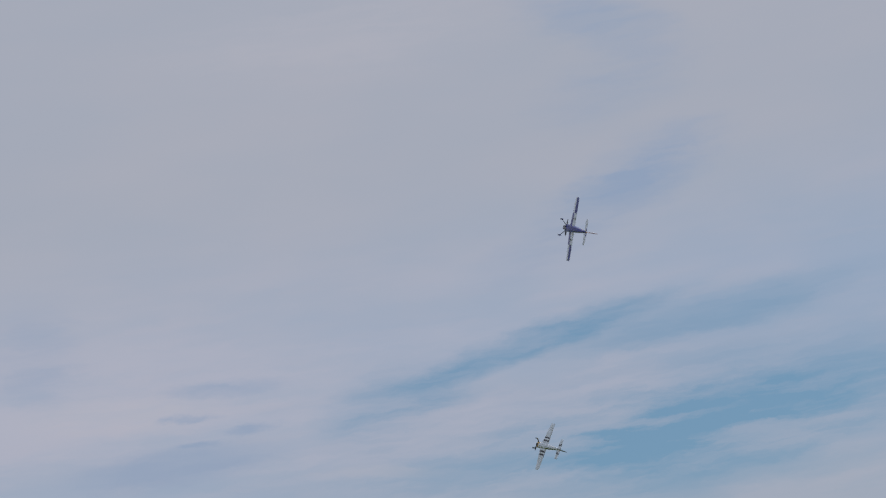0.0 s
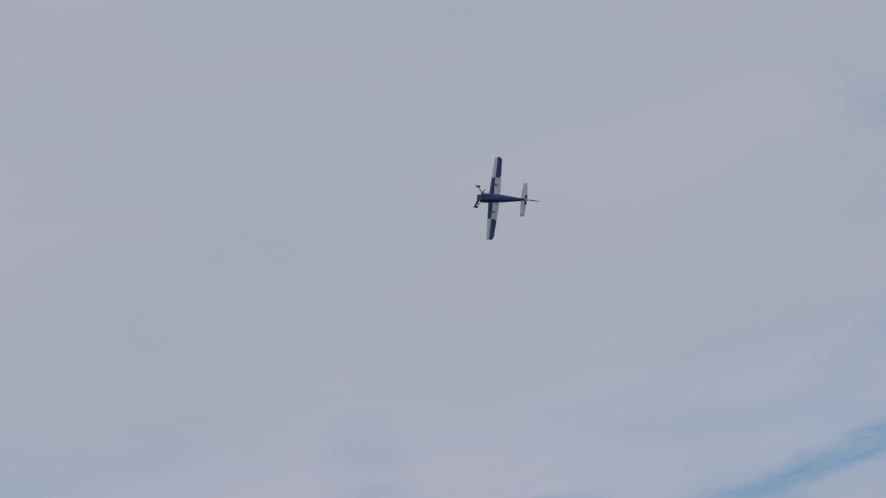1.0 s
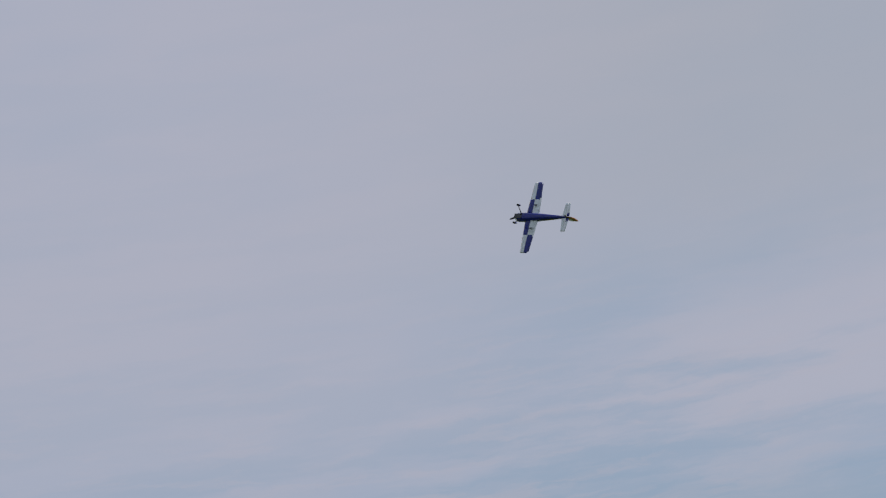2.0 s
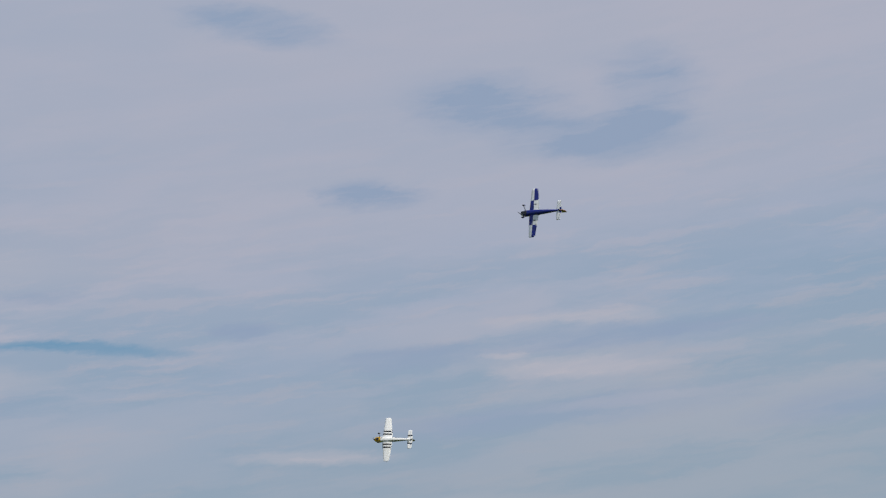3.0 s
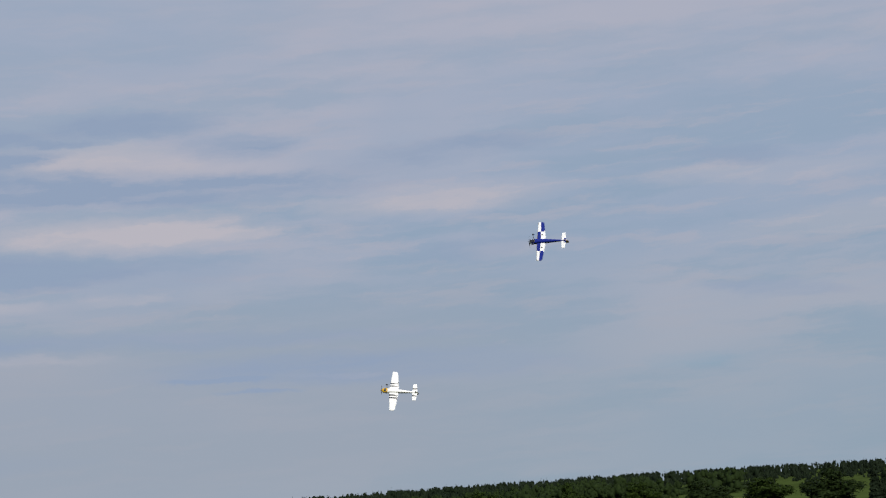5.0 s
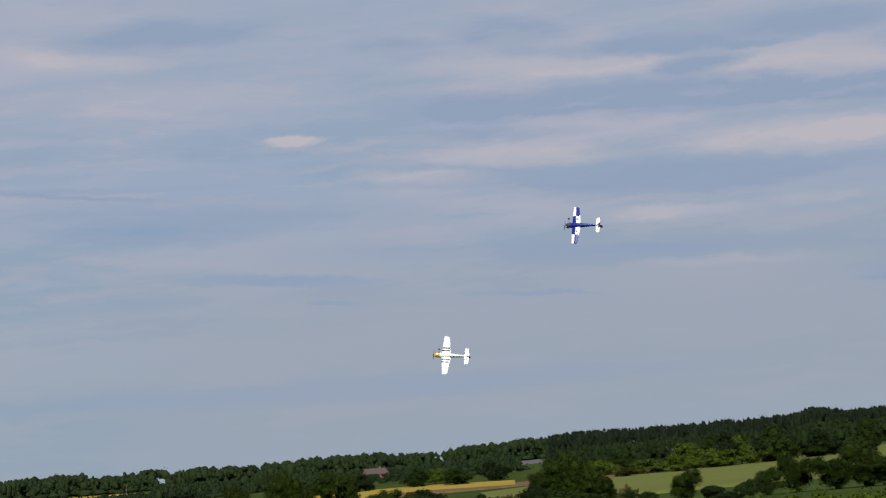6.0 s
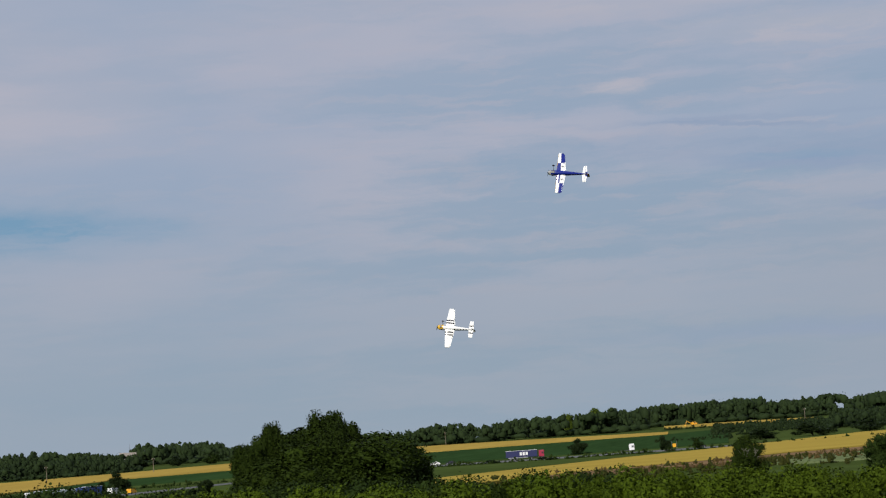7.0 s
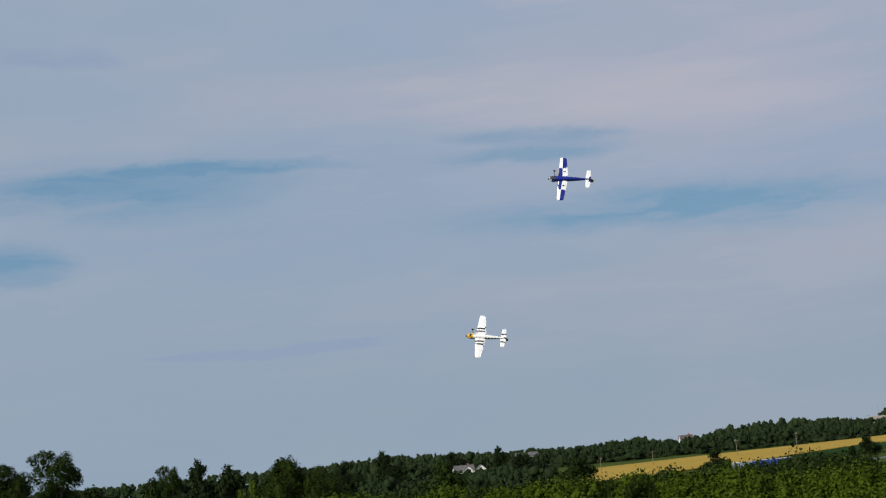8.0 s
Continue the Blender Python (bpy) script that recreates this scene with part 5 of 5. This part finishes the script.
def blue_plane():
    root = new("model_aeroplane")
    mats = [PAINT_BLUE, PAINT_WHITE, PAINT_YELLOW]

    def skin(x, q):
        if 0.60 < q < 0.68 and x < 0.42:
            return 2
        return 1 if q >= 0.68 or x > 0.43 else 0
    body(root, [(0.50, 0.09, -0.08, 0.09, 0.9), (0.47, 0.125, -0.125, 0.125, 0.9), (0.42, 0.13, -0.132, 0.128, 0.88), (0.30, 0.135, -0.145, 0.135, 0.85), (0.12, 0.128, -0.145, 0.14, 0.8), (-0.2, 0.118, -0.135, 0.145, 0.8),
                (-0.6, 0.088, -0.10, 0.125, 0.8), (-1.0, 0.055, -0.055, 0.10, 0.85), (-1.30, 0.028, -0.015, 0.085, 0.9), (-1.40, 0.012, 0.0, 0.07, 0.9)], skin, mats)
    part("cowl_ring", rod(bmesh.new(), (0.47, 0, 0.0), (0.525, 0, 0.0), 0.124, 0.095, 20), PAINT_WHITE, root)
    part("air_intake", box(bmesh.new(), 0.22, 0.50, -0.07, 0.07, -0.152, -0.075, 0.012), PAINT_BLACK, root)
    part("exhaust", rod(bmesh.new(), (0.33, 0.05, -0.13), (0.29, 0.05, -0.19), 0.014), METAL, root)
    part("spinner", rod(bmesh.new(), (0.525, 0, 0), (0.63, 0, 0), 0.052, 0.008, 16), PAINT_BLACK, root)
    part("canopy", rounded(bmesh.new(), 0.33, 0.085, 0.11, -0.12, 0, 0.135), CANOPY, root, smooth=True)

    def check(s, c):
        if s is None:
            return mats
        if c < 0.03:
            return 2
        return (0 if c < 0.5 else 1) if s < 0.50 else (1 if c < 0.5 else 0)
    for side in (1, -1):
        wing(root, side, ((0.15, 0.465, 0.0, -0.03, 0.10), (0.12, 0.275, 1.1, 0.02, 0.09)), check)
        w = wing(root, side, ((-0.291, 0.045, 0.14, -0.024, 0.08), (-0.159, 0.04, 1.06, 0.018, 0.08)), lambda s, c: mats if s is None else (1 if s < 0.47 else 0), "aileron", 12)
        part("flying_emblem", box(bmesh.new(), -0.20, -0.10, side * 0.36 - 0.02, side * 0.36 + 0.02, -0.066, -0.056, 0.003), PAINT_BLACK, root)
        wing(root, side, ((-1.17, 0.16, 0.0, 0.02, 0.07), (-1.21, 0.09, 0.44, 0.02, 0.07)), lambda s, c: mats if s is None else 1, "tailplane", 8)
        wing(root, side, ((-1.335, 0.10, 0.03, 0.02, 0.06), (-1.305, 0.075, 0.44, 0.02, 0.06)), lambda s, c: mats if s is None else (0 if s < 0.3 else 1), "elevator", 8)
    slab(root, "fin", [(-1.12, 0.07), (-1.36, 0.06), (-1.38, 0.36), (-1.28, 0.36)], 0.022, PAINT_WHITE)
    slab(root, "rudder", [(-1.365, -0.02), (-1.50, 0.02), (-1.54, 0.20), (-1.50, 0.38), (-1.385, 0.37)], 0.018, PAINT_RUST, "orange brown rudder")
    landing_gear(root, 0.28, 0.265, -0.295, -0.12, PAINT_BLUE)
    part("tail_wheel", rod(bmesh.new(), (-1.36, -0.012, -0.07), (-1.36, 0.012, -0.07), 0.03, 0.03, 12), RUBBER, root)
    tagged(root, "blue and white chequered aerobatic model aeroplane flying on edge", "model aeroplane", "model aeroplanes")
    return root, propeller(root, 0.56, 0, 0.29, CARBON, PAINT_YELLOW)


def striped_plane():
    root = new("model_aeroplane")
    mats = [PAINT_WHITE, PAINT_OLIVE, PAINT_YELLOW, PAINT_BLACK]

    def skin(x, q):
        if x > 0.20:
            return 2
        if q > 0.46:
            return 1
        if q > 0.1 and x < -0.36 and int((-0.36 - x) / 0.075) % 2 == 0 and x > -1.12:
            return 3
        return 0
    front = [(0.49, 0.085, -0.08, 0.085, 0.9), (0.45, 0.125, -0.125, 0.12, 0.9), (0.21, 0.14, -0.145, 0.14, 0.85), (0.19, 0.14, -0.145, 0.14, 0.85), (0.0, 0.13, -0.145, 0.14, 0.8)]
    tail = []
    for i in range(12):
        x = -0.36 - 0.075 * i
        tail.append((x, *[float(np.interp(-x, (0.36, 0.72, 1.02, 1.25), k)) for k in ((0.11, 0.083, 0.056, 0.028), (-0.125, -0.09, -0.055, -0.015), (0.14, 0.125, 0.10, 0.085))], 0.82))
    body(root, front + tail + [(-1.25, 0.028, -0.015, 0.085, 0.9), (-1.36, 0.012, 0.0, 0.07, 0.9)], skin, mats)
    part("cowl_ring", rod(bmesh.new(), (0.45, 0, 0), (0.515, 0, 0), 0.123, 0.09, 20), PAINT_YELLOW, root)
    part("air_intake", box(bmesh.new(), 0.29, 0.41, -0.065, 0.065, -0.150, -0.10, 0.01), PAINT_BLACK, root)
    part("spinner", rod(bmesh.new(), (0.515, 0, 0), (0.61, 0, 0), 0.05, 0.008, 16), PAINT_OLIVE, root)
    part("canopy", rounded(bmesh.new(), 0.34, 0.085, 0.11, -0.16, 0, 0.13), CANOPY, root, smooth=True)
    part("exhaust", rod(bmesh.new(), (0.18, 0.06, -0.13), (0.12, 0.06, -0.18), 0.014), METAL, root)

    def bands(s, c):
        if s is None:
            return mats
        return 3 if (0.20 < s < 0.27 or 0.345 < s < 0.415) else 0
    for side in (1, -1):
        wing(root, side, ((0.14, 0.515, 0.0, -0.05, 0.13), (0.03, 0.245, 1.1, 0.03, 0.12)), bands, n_span=30)
        wing(root, side, ((-0.353, 0.04, 0.14, -0.04, 0.09), (-0.220, 0.035, 1.06, 0.027, 0.09)), bands, "aileron", 24)
        wing(root, side, ((-1.11, 0.17, 0.0, 0.03, 0.07), (-1.15, 0.10, 0.46, 0.03, 0.07)), lambda s, c: mats if s is None else (3 if 0.34 < s < 0.52 else 0), "tailplane", 12)
        wing(root, side, ((-1.285, 0.11, 0.03, 0.03, 0.06), (-1.255, 0.08, 0.46, 0.03, 0.06)), lambda s, c: mats if s is None else (3 if 0.34 < s < 0.52 else 0), "elevator", 12)
    slab(root, "fin", [(-1.06, 0.07), (-1.30, 0.06), (-1.32, 0.34), (-1.22, 0.34)], 0.022, PAINT_OLIVE)
    slab(root, "rudder", [(-1.305, -0.02), (-1.43, 0.02), (-1.47, 0.18), (-1.43, 0.36), (-1.325, 0.35)], 0.018, PAINT_OLIVE, "olive rudder")
    landing_gear(root, 0.24, 0.22, -0.30, -0.12, PAINT_OLIVE)
    part("tail_wheel", rod(bmesh.new(), (-1.31, -0.012, -0.07), (-1.31, 0.012, -0.07), 0.03, 0.03, 12), RUBBER, root)
    tagged(root, "white model aeroplane with black wing stripes and yellow nose", "model aeroplane", "model aeroplanes")
    return root, propeller(root, 0.555, 0, 0.28, CARBON, PAINT_YELLOW)


plane_blue, prop_blue = blue_plane()
plane_striped, prop_striped = striped_plane()


# ---- what moves ----
def drive(ob, az0, rate, side, heading, lift=0.3):
    """Along the road: at az0 degrees at 7 s, moving rate degrees a second."""
    rows_ = []
    for i in range(17):
        t = i * 0.5
        a = az0 + rate * (t - 7.0)
        p = at(a, road_r(a) + side, ground_z(road_r(a), a) + lift)
        q = at(a - 0.05, road_r(a - 0.05) + side, p.z)
        along = math.degrees(math.atan2(q.y - p.y, q.x - p.x))
        rows_.append((t, Matrix.Translation(p) @ pose(0, 0, 0, 0, 0, along + heading)))
    walk(ob, rows_)


def motions():
    blue_flight = [
        (0.0, pose(53.05, -38.26, 18.08, 102.8, -21.2, -16.3)),
        (0.5, pose(48.36, -31.24, 17.94, 107.8, -25.9, -4.4)),
        (1.0, pose(44.76, -20.46, 19.53, 91.3, -23.1, 15.9)),
        (1.5, pose(45.27, -14.38, 18.10, 93.8, -14.0, 30.2)),
        (1.7, pose(47.98, -11.92, 17.94, 101.7, -16.6, 36.1)),
        (2.8, pose(77.53, 16.37, 16.95, 101.2, -9.0, 70.2)),
        (3.0, pose(80.36, 23.50, 17.28, 102.0, -7.6, 76.2)),
        (3.5, pose(81.12, 39.00, 17.24, 104.4, -6.0, 96.2)),
        (4.0, pose(75.82, 53.61, 16.69, 104.2, -5.8, 110.0)),
        (4.2, pose(72.71, 59.32, 16.28, 103.9, -3.6, 111.8)),
        (5.3, pose(48.49, 94.86, 15.54, 105.7, -5.5, 143.0)),
        (5.5, pose(42.36, 98.73, 15.48, 105.2, -4.9, 149.0)),
        (6.0, pose(26.04, 105.16, 14.76, 107.9, -5.5, 154.8)),
        (6.5, pose(7.42, 105.05, 15.11, 103.2, -8.1, 168.6)),
        (7.0, pose(-10.45, 98.91, 15.40, 106.4, -7.3, 179.7)),
        (7.5, pose(-27.10, 92.10, 15.53, 106.6, -5.1, -175.0)),
        (8.0, pose(-42.28, 82.37, 15.34, 106.5, -7.7, -161.7)),
    ]
    yellow_flight = [
        (0.0, pose(73.40, -49.31, 14.15, 113.4, -18.2, -1.8)),
        (0.5, pose(74.80, -40.92, 15.18, 96.5, -16.7, 15.0)),
        (2.8, pose(89.57, 28.10, 8.85, 100.7, -7.9, 97.1)),
        (3.0, pose(90.47, 35.72, 9.68, 102.5, -8.7, 97.6)),
        (3.5, pose(84.85, 51.14, 9.62, 104.4, -6.0, 110.4)),
        (4.0, pose(76.51, 65.74, 9.22, 105.5, -6.4, 121.5)),
        (4.2, pose(72.55, 71.41, 8.93, 106.2, -6.9, 125.8)),
        (5.3, pose(41.33, 99.94, 8.61, 104.9, -7.0, 151.4)),
        (5.5, pose(34.92, 102.80, 8.55, 105.3, -4.0, 153.3)),
        (6.0, pose(18.33, 106.42, 8.25, 106.6, -7.6, 165.0)),
        (6.5, pose(0.37, 105.97, 8.10, 107.5, -9.1, 172.9)),
        (7.0, pose(-17.35, 102.49, 8.26, 108.4, -8.5, -178.8)),
        (7.5, pose(-33.84, 94.14, 8.47, 109.2, -10.1, -171.3)),
        (8.0, pose(-48.14, 83.23, 8.57, 108.1, -9.8, -160.3)),
    ]
    walk(plane_blue, blue_flight)
    walk(plane_striped, yellow_flight)
    for prop, x in ((prop_blue, 0.56), (prop_striped, 0.555)):
        walk(prop, [(i / 30, pose(x, 0, 0, 79 * i)) for i in range(241)])
    drive(lorry_blue, 7.35, -0.42, -6, 0)
    drive(tractor, 4.75, -0.9, -6, 0)
    drive(car_white, 10.25, 1.8, 5, 180)
    drive(car_dark, 9.8, 1.8, 6, 180)
    drive(car_dark_2, 2.6, -0.9, -5, 0)
    drive(car_dark_3, 8.0, 0.6, 5, 180)
    drive(van_white, 19.45, -0.9, -6, 0)
    drive(van_yellow, 18.95, -0.9, -6, 0)
    drive(lorry_bright, 20.3, 2.0, 5, 180)
    drive(lorry_grey, 21.6, 2.0, 5, 180)


motions()
